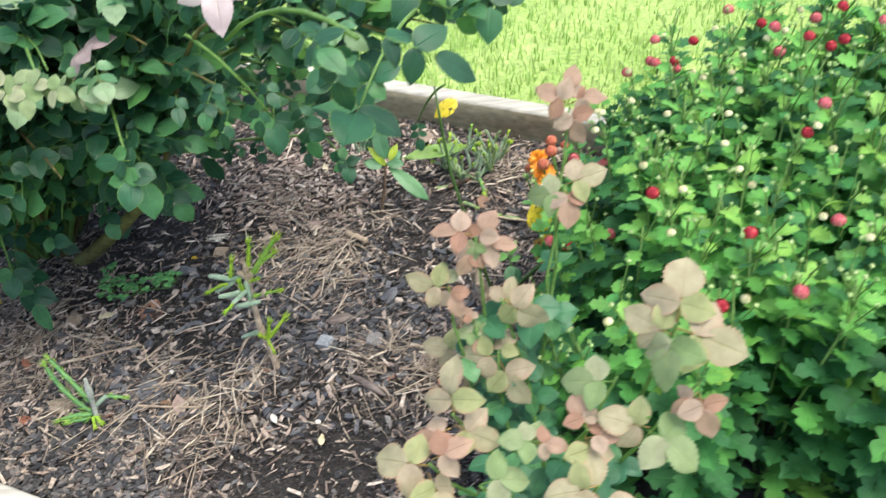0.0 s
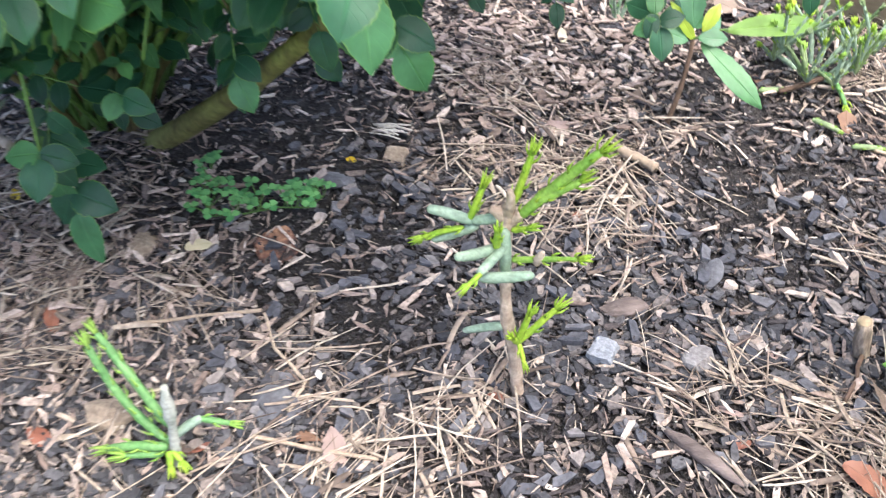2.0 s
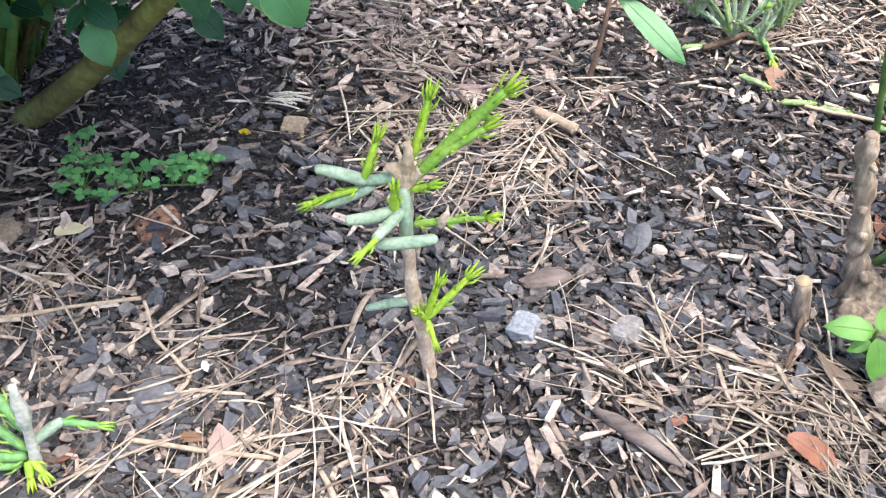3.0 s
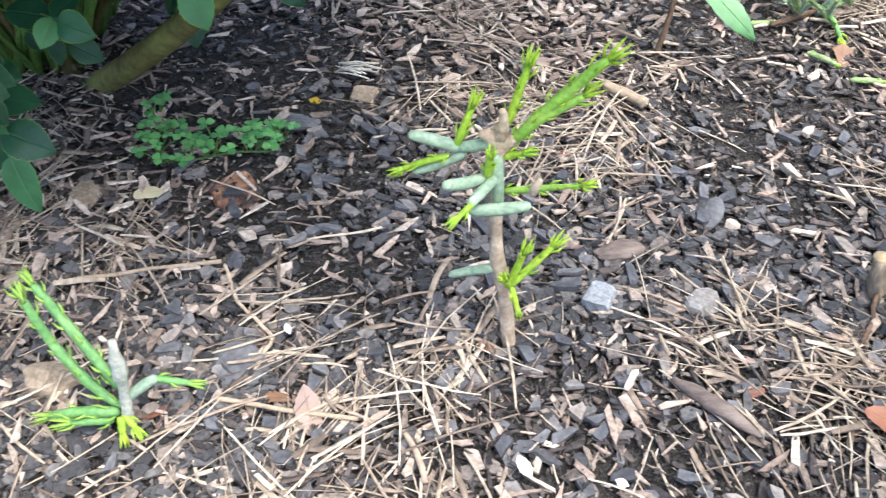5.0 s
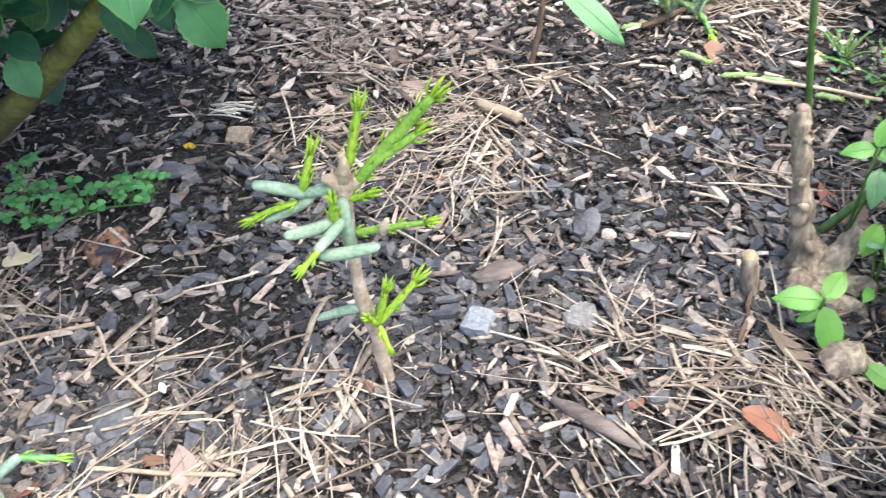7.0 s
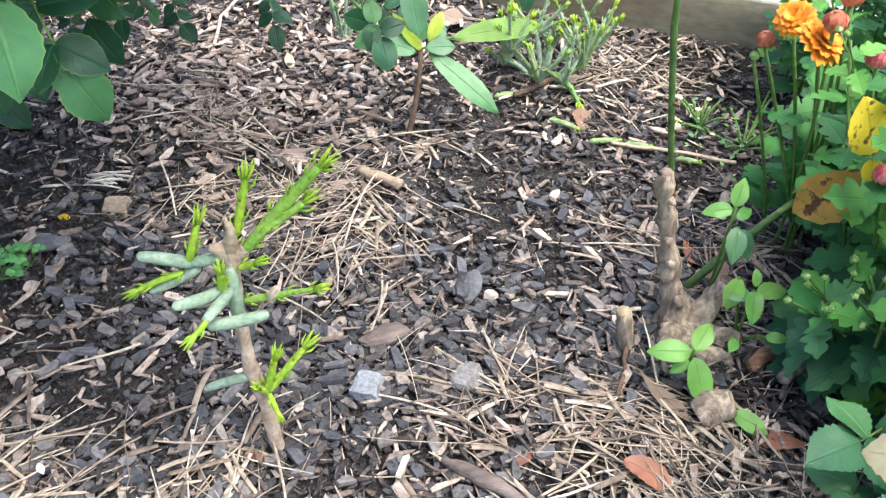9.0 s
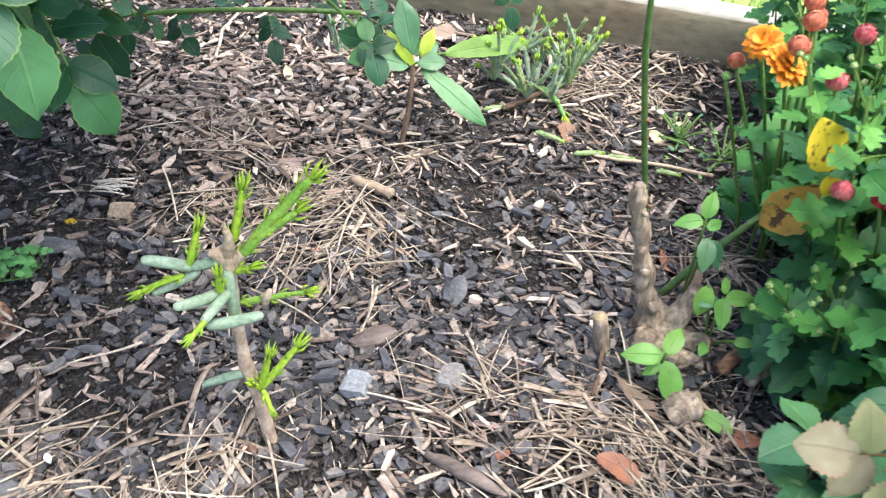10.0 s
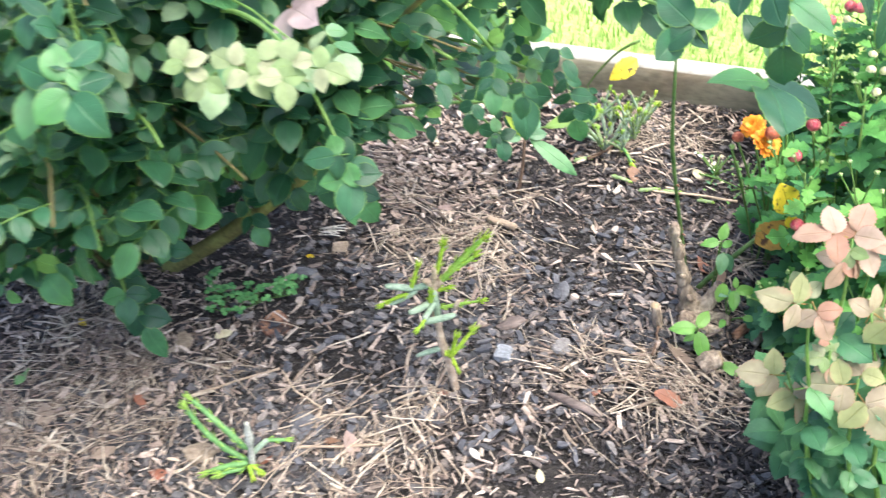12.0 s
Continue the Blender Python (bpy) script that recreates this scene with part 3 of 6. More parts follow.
# ---- lawn ----
def lawn_grass():
    r = random.Random(11)
    b = Buf()
    for i in range(42000):
        v = 0.05 + 2.6 * r.random() ** 1.6
        p = bed(r.uniform(-2.2, 2.0), -v, -0.045)
        h = r.uniform(0.014, 0.036)
        a = r.uniform(0, 6.28)
        lean = Vector((math.cos(a), math.sin(a), 0)) * h * r.uniform(0.1, 0.8)
        w = Vector((-math.sin(a), math.cos(a), 0)) * r.uniform(0.0012, 0.0026)
        q = p + lean * 0.4 + Vector((0, 0, h * 0.65))
        e = p + lean + Vector((0, 0, h))
        b.add((np.array([tuple(p - w), tuple(p + w), tuple(q + w * 0.8), tuple(q - w * 0.8), tuple(e)]), [(0, 1, 2, 3), (3, 2, 4)], None))
    single("lawn_grass", b, [M_GRASS], (0, 0, 0), "sunlit yellow-green lawn grass behind the edging", "grass", kind="stuff")


lawn_grass()


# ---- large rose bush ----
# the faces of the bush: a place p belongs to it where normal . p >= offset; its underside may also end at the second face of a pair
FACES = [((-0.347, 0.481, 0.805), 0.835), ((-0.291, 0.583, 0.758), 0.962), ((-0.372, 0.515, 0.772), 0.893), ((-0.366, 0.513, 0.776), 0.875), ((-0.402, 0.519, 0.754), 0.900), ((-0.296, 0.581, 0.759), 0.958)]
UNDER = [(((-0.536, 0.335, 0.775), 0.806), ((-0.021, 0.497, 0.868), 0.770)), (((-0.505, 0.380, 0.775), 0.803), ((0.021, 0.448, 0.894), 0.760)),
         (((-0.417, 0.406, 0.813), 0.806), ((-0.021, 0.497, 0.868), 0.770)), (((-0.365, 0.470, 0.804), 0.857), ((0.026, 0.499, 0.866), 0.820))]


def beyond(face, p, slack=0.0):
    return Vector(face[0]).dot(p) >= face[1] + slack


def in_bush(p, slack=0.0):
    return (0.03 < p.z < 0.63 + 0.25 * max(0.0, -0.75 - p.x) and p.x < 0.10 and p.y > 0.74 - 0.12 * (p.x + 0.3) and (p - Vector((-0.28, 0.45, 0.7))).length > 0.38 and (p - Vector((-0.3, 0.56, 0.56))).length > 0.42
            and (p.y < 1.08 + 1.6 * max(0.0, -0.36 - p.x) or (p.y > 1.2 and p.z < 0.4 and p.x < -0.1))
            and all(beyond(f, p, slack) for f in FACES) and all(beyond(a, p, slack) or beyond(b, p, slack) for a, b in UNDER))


ROSE_BASE = Vector((-0.75, 1.27, 0.0))
rose_leaves = [compound(random.Random(i), random.Random(i).choice((1, 2, 2, 3)), 0.043 + 0.004 * (i % 4), 15, True, 0.03).mesh("leaf", [M_ROSE, M_STEM]) for i in range(12)]
pink_leaves = [trio(random.Random(140 + i), 0.05, 0.03, 19, (0.6, 0.75)).mesh("leaf", [M_LILAC, M_REDSTEM]) for i in range(2)]
cream_leaves = [trio(random.Random(160 + i), 0.042, 0.04).mesh("leaf", [M_CREAMLEAF, M_STEM]) for i in range(3)]
rose_trios = [trio(random.Random(180 + i), 0.047, 0.03).mesh("leaf", [M_ROSE, M_STEM]) for i in range(5)]
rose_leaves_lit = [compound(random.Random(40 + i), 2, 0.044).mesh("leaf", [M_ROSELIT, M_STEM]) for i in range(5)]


def spray(bush, r, p, way, up=(0, -0.5, 1), size=1.0, meshes=None, label=""):
    shared("leaf", r.choice(meshes or rose_leaves), bush, aim(p, way, up, size * (0.76 if meshes is None else 1.0)), label)


def large_rose():
    r = random.Random(3)
    bush = thing("rose_bush", ROSE_BASE, "large rose bush with dark green leaves arching over the mulch", "rose bush")
    trunk = bend((-0.735, 1.257, -0.02), (-0.46, 1.11, 0.265), (0, 0, -0.012), 8)
    part("trunk", Buf().add(tube(trunk, [0.0135, 0.0125, 0.012, 0.0115, 0.011, 0.010, 0.009, 0.008, 0.007], 10)), [M_TRUNK], bush, "thick mossy green-brown main cane")
    part("cane", Buf().add(tube(bend((-0.46, 1.11, 0.265), (-0.25, 0.86, 0.62), (0, 0.04, 0.05), 8), [0.0042 - 0.0003 * k for k in range(9)], 7)), [M_CANE], bush)
    ends = [(-0.33, 0.86, 0.58), (-0.44, 0.86, 0.58), (-0.60, 0.98, 0.46), (-0.70, 1.08, 0.22), (-0.30, 0.95, 0.50), (-0.10, 0.92, 0.60), (-0.80, 1.08, 0.35), (0.0, 0.92, 0.58), (0.05, 0.9, 0.62)]
    tries = 0
    while len(ends) < 228 and tries < 30000:
        tries += 1
        if tries % 5 < 3:
            e = Vector((r.uniform(-0.65, 0.09), r.uniform(0.75, 1.2), r.uniform(0.22, 0.68)))
        else:
            e = Vector((r.uniform(-1.1, -0.3), r.uniform(0.78, 1.36), r.uniform(0.08, 0.75)))
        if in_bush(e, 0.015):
            ends.append(tuple(e))
    while len(ends) < 236:
        e = Vector((r.uniform(-0.55, -0.1), r.uniform(1.25, 1.5), r.uniform(0.14, 0.36)))
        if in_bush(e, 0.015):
            ends.append(tuple(e))
    tries = 0
    while tries < 4000 and len(ends) < 262:
        tries += 1
        e = Vector((r.uniform(-0.5, -0.2), r.uniform(0.84, 1.12), r.uniform(0.36, 0.6)))
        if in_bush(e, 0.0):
            ends.append(tuple(e))
    tries = 0
    while tries < 6000 and len(ends) < 300:
        tries += 1
        e = Vector((r.uniform(-0.9, -0.52), r.uniform(0.93, 1.2), r.uniform(0.12, 0.45)))
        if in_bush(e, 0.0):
            ends.append(tuple(e))
    placed = []
    for i, e in enumerate(ends):
        e = Vector(e)
        start = ROSE_BASE + Vector((r.uniform(-0.06, 0.02), r.uniform(-0.02, 0.08), 0))
        pts = wander(r, start, e, 0.03, 12)
        pts = [p + Vector((0, 0.03 * math.sin(math.pi * k / 12), 0.16 * math.sin(math.pi * k / 12))) for k, p in enumerate(pts)]
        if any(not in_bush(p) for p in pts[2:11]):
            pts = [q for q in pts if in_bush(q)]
        if len(pts) < 3:
            continue
        m = len(pts) - 1
        thick = r.uniform(0.0025, 0.0055)
        part("cane", Buf().add(tube(pts, [thick * (1 - 0.7 * k / m) for k in range(m + 1)], 6)), [M_CANE if i % 2 == 0 else M_STEM], bush)
        out = (e - start).normalized()
        length = sum((pts[k + 1] - pts[k]).length for k in range(m))
        d = length * 0.2
        while d <= length:
            f = d / length * m
            p = pts[min(m, int(f))].lerp(pts[min(m, int(f) + 1)], f % 1)
            way = (out * r.uniform(0.0, 0.7) + Vector((r.uniform(-1, 1), r.uniform(-1, 0.7), r.uniform(-0.6, 0.25)))).normalized()
            size = 0.4 + 0.52 * r.random() ** 1.4
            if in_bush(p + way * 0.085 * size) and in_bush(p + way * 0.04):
                placed.append((aim(p, way, Vector((r.uniform(-0.9, 0.9), r.uniform(-1.2, 0.6), 1.0)), size), p.z))
            d += 0.0245
    placed.sort(key=lambda q: q[0].translation.y + 0.4 * abs(q[0].translation.x + 0.5) - 0.3 * q[0].translation.z)
    rest = Buf()
    for i, (m, z) in enumerate(placed):
        if i < 290:
            # a few high leaves get the paler copy, top light put into their colour
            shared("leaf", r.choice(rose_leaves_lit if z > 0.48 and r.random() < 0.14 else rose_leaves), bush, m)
        elif z < 0.3 or i % 10 < 7:
            rest.add(compound(r, 2, 0.046, 5, False, 0.045, 2).shape(), m)
    part("foliage", rest, [M_ROSE], bush, kind="stuff")
    # pale new growth on the front of the bush
    for p, way in (((-0.548, 0.985, 0.475), (-0.6, -0.5, -0.35)), ((-0.520, 0.98, 0.490), (-0.1, -0.7, 0.2)), ((-0.485, 0.98, 0.500), (0.3, -0.6, 0.1)), ((-0.470, 0.98, 0.480), (0.6, -0.5, -0.3)),
                   ((-0.440, 0.98, 0.505), (0.3, -0.6, 0.3)), ((-0.455, 0.97, 0.490), (0.8, -0.4, -0.1)), ((-0.505, 0.975, 0.495), (-0.5, -0.5, 0.5)), ((-0.60, 1.02, 0.47), (-0.5, -0.7, -0.2)), ((-0.62, 1.03, 0.44), (0.2, -0.8, -0.1))):
        spray(bush, r, p, way, (0, -0.7, 1), r.uniform(0.45, 0.6), cream_leaves, "cream-green young leaf")
    spray(bush, r, (-0.445, 0.97, 0.545), (0.3, -0.6, 0.1), (0, -0.8, 0.6), 0.9, pink_leaves, "pink young leaf")
    # leaves over the main cane and low ones behind it
    for p, way in (((-0.52, 1.12, 0.27), (-0.3, -0.5, -0.6)), ((-0.50, 1.13, 0.25), (0.3, -0.4, -0.7)), ((-0.55, 1.10, 0.26), (0.2, -0.7, -0.5)),
                   ((-0.63, 1.30, 0.15), (0.8, -0.3, -0.3)), ((-0.61, 1.32, 0.17), (0.6, -0.1, -0.5)), ((-0.60, 1.28, 0.18), (0.7, -0.5, -0.4)), ((-0.64, 1.27, 0.12), (0.5, -0.6, -0.2))):
        spray(bush, r, p, way, (0, -0.6, 1), r.uniform(0.65, 0.9))
    for p, way in (((-0.60, 1.28, 0.19), (-0.72, 1.26, 0.08)), ((-0.5, 1.13, 0.29), (-0.42, 1.04, 0.36))):
        part("cane", Buf().add(tube(bend(p, way, (0, 0, 0.01), 5), 0.0022, 6)), [M_STEM], bush)
    # low hanging shoots under the front of the bush
    for a, b in (((-0.49, 1.10, 0.40), (-0.46, 1.06, 0.325)), ((-0.46, 1.06, 0.42), (-0.435, 1.04, 0.335)), ((-0.58, 1.20, 0.30), (-0.53, 1.21, 0.185))):
        part("cane", Buf().add(tube(bend(a, b, (0.01, 0, 0.01), 5), [0.002, 0.0019, 0.0018, 0.0016, 0.0014, 0.0012], 6)), [M_STEM], bush)
    for p, way, size in (((-0.435, 1.04, 0.345), (0.2, -0.3, -0.4), 1.0), ((-0.45, 1.05, 0.35), (-0.5, -0.3, -0.4), 1.0), ((-0.455, 1.06, 0.33), (0.1, -0.4, -0.5), 1.0), ((-0.47, 1.07, 0.34), (-0.5, -0.4, -0.4), 1.05),
                         ((-0.53, 1.21, 0.19), (0.3, -0.3, -0.6), 0.8), ((-0.535, 1.21, 0.20), (0.7, -0.2, -0.2), 0.8), ((-0.54, 1.205, 0.21), (-0.4, -0.5, -0.5), 0.8), ((-0.55, 1.20, 0.24), (0.6, -0.4, -0.3), 0.8), ((-0.46, 1.08, 0.37), (-0.6, -0.5, -0.3), 1.0)):
        spray(bush, r, p, way, (0, -0.6, 1), size)
    # leaves that hang at the open end of the bush
    for p, way in (((-0.25, 0.93, 0.48), (-0.1, -0.4, -0.9)), ((-0.21, 0.95, 0.47), (0.2, -0.3, -0.9)), ((-0.29, 0.94, 0.47), (-0.3, -0.4, -0.8)),
                   ((-0.23, 0.9, 0.53), (0.3, -0.7, -0.5)), ((-0.33, 0.9, 0.52), (0.1, -0.8, -0.4)), ((-0.28, 0.89, 0.54), (-0.2, -0.8, -0.4))):
        spray(bush, r, p, way, (0, -0.8, 0.8), r.uniform(0.5, 0.68))
    # sprays that hang clear of the rest
    limb_a = bend((-0.25, 0.86, 0.60), (-0.10, 0.73, 0.66), (0, 0, 0.03), 6)
    part("cane", Buf().add(tube(limb_a, 0.0025, 6)), [M_STEM], bush)
    spray(bush, r, (-0.12, 0.735, 0.66), (-0.05, -0.25, -1), (0, -1, 0.3), 0.85)
    spray(bush, r, (-0.09, 0.74, 0.66), (0.8, -0.1, -0.35), (0, -0.6, 1), 1.0)
    spray(bush, r, (-0.16, 0.77, 0.655), (0.4, -0.8, 0.1), (0, -0.5, 1), 0.9)
    spray(bush, r, (-0.71, 1.09, 0.17), (-0.1, -0.3, -1), (0, -1, 0.4), 1.0)
    spray(bush, r, (-0.745, 1.125, 0.17), (0.95, -0.15, -0.12), (0, -0.7, 1), 1.05)
    spray(bush, r, (-0.73, 1.12, 0.13), (0.3, -0.6, -0.6), (0, -0.8, 0.8), 1.0)
    spray(bush, r, (-0.72, 1.16, 0.12), (0.9, 0.1, -0.35), (0, -0.6, 1), 0.8)
    spray(bush, r, (-0.50, 0.96, 0.53), (-0.3, -0.7, -0.4), (0, -0.6, 1), 0.7, rose_leaves_lit, "pale young leaf painted as lit")
    spray(bush, r, (-0.47, 0.95, 0.53), (0.6, -0.6, -0.2), (0, -0.6, 1), 0.62, rose_leaves_lit, "pale young leaf painted as lit")
    spray(bush, r, (-0.42, 0.93, 0.55), (0.3, -0.8, -0.2), (0, -0.6, 1), 0.6, rose_leaves_lit, "pale young leaf painted as lit")
    spray(bush, r, (-0.56, 0.97, 0.53), (-0.7, -0.5, -0.3), (0, -0.6, 1), 0.6, rose_leaves_lit, "pale young leaf painted as lit")
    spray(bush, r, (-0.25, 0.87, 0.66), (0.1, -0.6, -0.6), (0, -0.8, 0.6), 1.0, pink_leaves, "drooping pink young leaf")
    spray(bush, r, (-0.15, 0.87, 0.62), (0.5, -0.6, -0.3), (0, -0.8, 0.6), 0.6, rose_leaves_lit, "pale young leaf painted as lit")
    # broad three-leaved sprays at the tips of the arching canes
    for a, b in (((-0.06, 0.90, 0.60), (-0.11, 0.76, 0.577)), ((-0.20, 0.92, 0.56), (-0.14, 0.83, 0.575)), ((-0.33, 0.98, 0.55), (-0.246, 0.965, 0.44)), ((-0.5, 0.95, 0.56), (-0.43, 0.815, 0.585)), ((-0.45, 1.0, 0.46), (-0.412, 0.905, 0.41)),
                 ((-0.62, 0.95, 0.54), (-0.60, 0.825, 0.575)), ((-0.30, 1.36, 0.19), (-0.222, 1.269, 0.16)), ((-0.05, 1.24, 0.31), (-0.10, 1.285, 0.22)), ((-0.72, 1.1, 0.24), (-0.705, 1.05, 0.15))):
        part("cane", Buf().add(tube(bend(a, b, (0, 0, 0.012), 6), [0.0022, 0.0021, 0.002, 0.0018, 0.0016, 0.0014, 0.0012], 6)), [M_STEM], bush)
    face = (0, -0.69, 0.72)
    for p, way, size in (((-0.113, 0.757, 0.573), (-0.12, -0.95, 0.0), 1.4), ((-0.105, 0.79, 0.583), (0.7, 0.3, 0.2), 0.8), ((-0.14, 0.83, 0.575), (-0.5, 0.5, 0.5), 0.95), ((-0.145, 0.84, 0.57), (-0.6, -0.5, -0.4), 0.8),
                         ((-0.246, 0.965, 0.44), (0.05, -0.5, -0.8), 1.0), ((-0.26, 0.97, 0.45), (-0.8, 0.0, -0.2), 0.8), ((-0.412, 0.905, 0.41), (-0.05, -0.6, -0.8), 0.95), ((-0.415, 0.91, 0.42), (0.9, 0.0, -0.1), 0.75), ((-0.42, 0.91, 0.43), (-0.7, -0.2, 0.1), 0.75),
                         ((-0.60, 0.825, 0.575), (0.55, -0.5, -0.4), 1.0), ((-0.605, 0.83, 0.58), (-0.8, 0.2, 0.2), 0.9), ((-0.60, 0.835, 0.585), (0.6, 0.6, 0.4), 0.85), ((-0.222, 1.269, 0.16), (0.25, -0.5, -0.8), 0.8), ((-0.225, 1.272, 0.165), (-0.9, 0.2, 0.1), 0.7),
                         ((-0.705, 1.05, 0.15), (0.0, -0.6, -0.75), 0.9), ((-0.66, 1.11, 0.165), (0.9, -0.2, -0.2), 0.75)):
        spray(bush, r, p, way, face, size * 0.8, rose_trios)
    spray(bush, r, (-0.10, 1.285, 0.222), (0.0, -0.4, -0.6), face, 0.62)
    for p, way, size in (((-0.418, 0.812, 0.583), (0.8, -0.2, -0.1), 0.5), ((-0.437, 0.815, 0.585), (-0.2, 0.6, 0.5), 0.5), ((-0.462, 0.825, 0.583), (0.4, 0.5, 0.4), 0.52), ((-0.478, 0.825, 0.583), (-0.8, 0.3, 0.3), 0.5), ((-0.47, 0.82, 0.58), (0.5, -0.5, -0.4), 0.5),
                         ((-0.50, 0.825, 0.575), (-0.8, -0.5, -0.5), 0.5), ((-0.515, 0.83, 0.585), (-0.3, 0.6, 0.6), 0.5), ((-0.445, 0.81, 0.58), (0.1, -0.6, -0.5), 0.5)):
        spray(bush, r, p, way, face, size, cream_leaves, "cream-green young leaf")
    # low branch by the rear edging
    low = bend((-0.60, 1.42, 0.10), (-0.22, 1.435, 0.105), (0, 0.0, 0.012), 8)
    part("cane", Buf().add(tube(low, 0.0028, 6)), [M_STEM], bush)
    for p, way in ((low[4], (0.3, -0.6, -0.5)), (low[5], (0.2, 0.6, -0.1)), (low[6], (0.1, -0.7, -0.4)), (low[7], (0.5, 0.5, 0.2)), (low[8], (0.8, -0.5, -0.3)), (low[8], (0.7, 0.5, 0.0)), (low[3], (0.1, -0.6, -0.5)), (low[2], (0.2, -0.8, -0.3))):
        spray(bush, r, p, way, (0, -0.5, 1), 0.6)
    return bush


large_rose()


# ---- young rose ----
def young_rose():
    r = random.Random(9)
    base = Vector((0.05, 0.66, 0.0))
    rose = thing("young_rose", base, "young rose with dark lower leaves and cream-pink new growth", "rose bush")
    make = lambda seed, L, teeth, mats: trio(random.Random(seed), L, teeth).mesh("leaf", mats)
    pale = [make(60 + i, 0.044, 0.07, [M_PALE, M_REDSTEM]) for i in range(6)]
    blush = [make(70 + i, 0.040, 0.085, [M_BLUSH, M_REDSTEM]) for i in range(4)]
    dark = [make(80 + i, 0.046, 0.06, [M_ROSEMID, M_STEM]) for i in range(5)]
    lime = [make(90 + i, 0.040, 0.07, [M_CREAMLEAF, M_STEM]) for i in range(3)]
    # each tip: its place, then the leaves that spread from it as (across, upwards, kind, size)
    tips = [((-0.012, 0.752, 0.416), [(-1, 0.1, blush, 0.85), (-0.5, -0.7, blush, 0.7), (0.4, 0.9, blush, 0.8), (0.9, -0.2, blush, 0.8), (0.3, -0.9, blush, 0.45), (-0.1, -0.5, lime, 0.5)]),
            ((-0.043, 0.732, 0.366), [(-0.9, 0.2, pale, 0.8), (0.2, -0.8, blush, 0.7), (-0.3, 0.7, lime, 0.6)]),
            ((0.011, 0.728, 0.350), [(0.85, -0.5, pale, 0.95), (0.4, 0.8, pale, 0.6)]),
            ((-0.036, 0.744, 0.262), [(-0.85, 0.15, pale, 0.78), (0.35, -0.9, pale, 0.85)]),
            ((0.005, 0.704, 0.294), [(0.45, -0.85, pale, 0.95), (-0.8, 0.1, pale, 0.8), (0.4, 0.6, pale, 0.6)]),
            ((-0.018, 0.722, 0.315), [(-0.4, 0.7, blush, 0.4), (0.6, 0.4, lime, 0.4), (0.1, -0.6, blush, 0.4), (-0.6, -0.1, lime, 0.45)]),
            ((0.096, 0.876, 0.487), [(0.8, 0.3, blush, 0.8), (-0.6, 0.3, blush, 0.8), (0.1, 0.9, blush, 0.75), (0.2, -0.9, blush, 0.8)]),
            ((0.085, 0.800, 0.440), [(0.8, 0.1, pale, 0.8), (-0.8, -0.1, lime, 0.85), (0.1, -0.9, blush, 0.85)]),
            ((0.138, 0.505, 0.525), [(0.85, -0.35, pale, 1.0), (-0.3, -0.8, lime, 0.95), (0.25, 0.85, pale, 0.95), (-0.85, 0.5, pale, 0.75)]),
            ((0.095, 0.500, 0.475), [(-0.9, 0.05, lime, 0.85)]),
            ((0.118, 0.475, 0.455), [(0.6, -0.5, lime, 0.95), (-0.7, 0.2, pale, 0.75)]),
            ((0.157, 0.490, 0.475), [(0.2, -0.9, blush, 0.7), (-0.5, -0.4, blush, 0.5)]),
            ((-0.035, 0.487, 0.455), [(0.0, 0.9, pale, 0.85), (-0.9, -0.4, blush, 0.7), (0.8, -0.5, pale, 0.7)]),
            ((-0.055, 0.457, 0.433), [(-0.9, 0.2, pale, 0.85), (0.2, -0.8, pale, 0.8), (0.8, 0.3, blush, 0.7)]),
            ((-0.016, 0.443, 0.420), [(0.1, -0.9, lime, 0.85), (0.8, 0.2, lime, 0.8)]),
            ((0.030, 0.468, 0.440), [(0.0, 0.6, lime, 0.5), (-0.7, 0.1, lime, 0.6), (0.6, -0.2, blush, 0.5)]),
            ((0.070, 0.472, 0.447), [(-0.3, 0.7, blush, 0.6), (0.7, 0.2, blush, 0.55), (0.0, -0.7, pale, 0.7)]),
            ((0.075, 0.438, 0.420), [(0.3, -0.8, pale, 0.9), (-0.8, -0.2, pale, 0.75)])]
    for tip, leaves in tips:
        tip = Vector(tip)
        foot = base + Vector((r.uniform(-0.02, 0.02), r.uniform(-0.02, 0.02), 0))
        pts = wander(r, foot, tip, 0.02, 8)
        part("cane", Buf().add(tube(pts, [0.0036 - 0.0003 * k for k in range(9)], 6)), [M_STEM], rose)
        for across, rise, kind, size in leaves:
            way = Vector((across, 0.72 * rise, 0.69 * rise)) + Vector((0, r.uniform(-0.15, 0.15), r.uniform(-0.15, 0.15)))
            shared("leaf", r.choice(kind), rose, aim(tip + way * 0.016 * size + Vector((0, 0, r.uniform(-0.014, 0.006))), way, (r.uniform(-0.7, 0.7), r.uniform(-1.0, -0.2), 0.8), size * 0.88))
        for k in range(6):
            a = r.uniform(0, 6.28)
            p = pts[2 + k % 5]
            if p.z < 0.34:
                shared("leaf", r.choice(dark), rose, aim(p, (math.cos(a), math.sin(a) - 0.6, r.uniform(-0.1, 0.3)), (r.uniform(-0.3, 0.3), r.uniform(-0.7, 0.1), 1), r.uniform(0.5, 0.75)))
    for a in ((0.05, 0.825, 0.15), (0.045, 0.80, 0.14), (0.0, 0.765, 0.12)):
        part("cane", Buf().add(tube(bend(base, a, (0.0, 0.01, 0.01), 6), [0.003, 0.0028, 0.0026, 0.0024, 0.0022, 0.002, 0.0016], 6)), [M_STEM], rose)
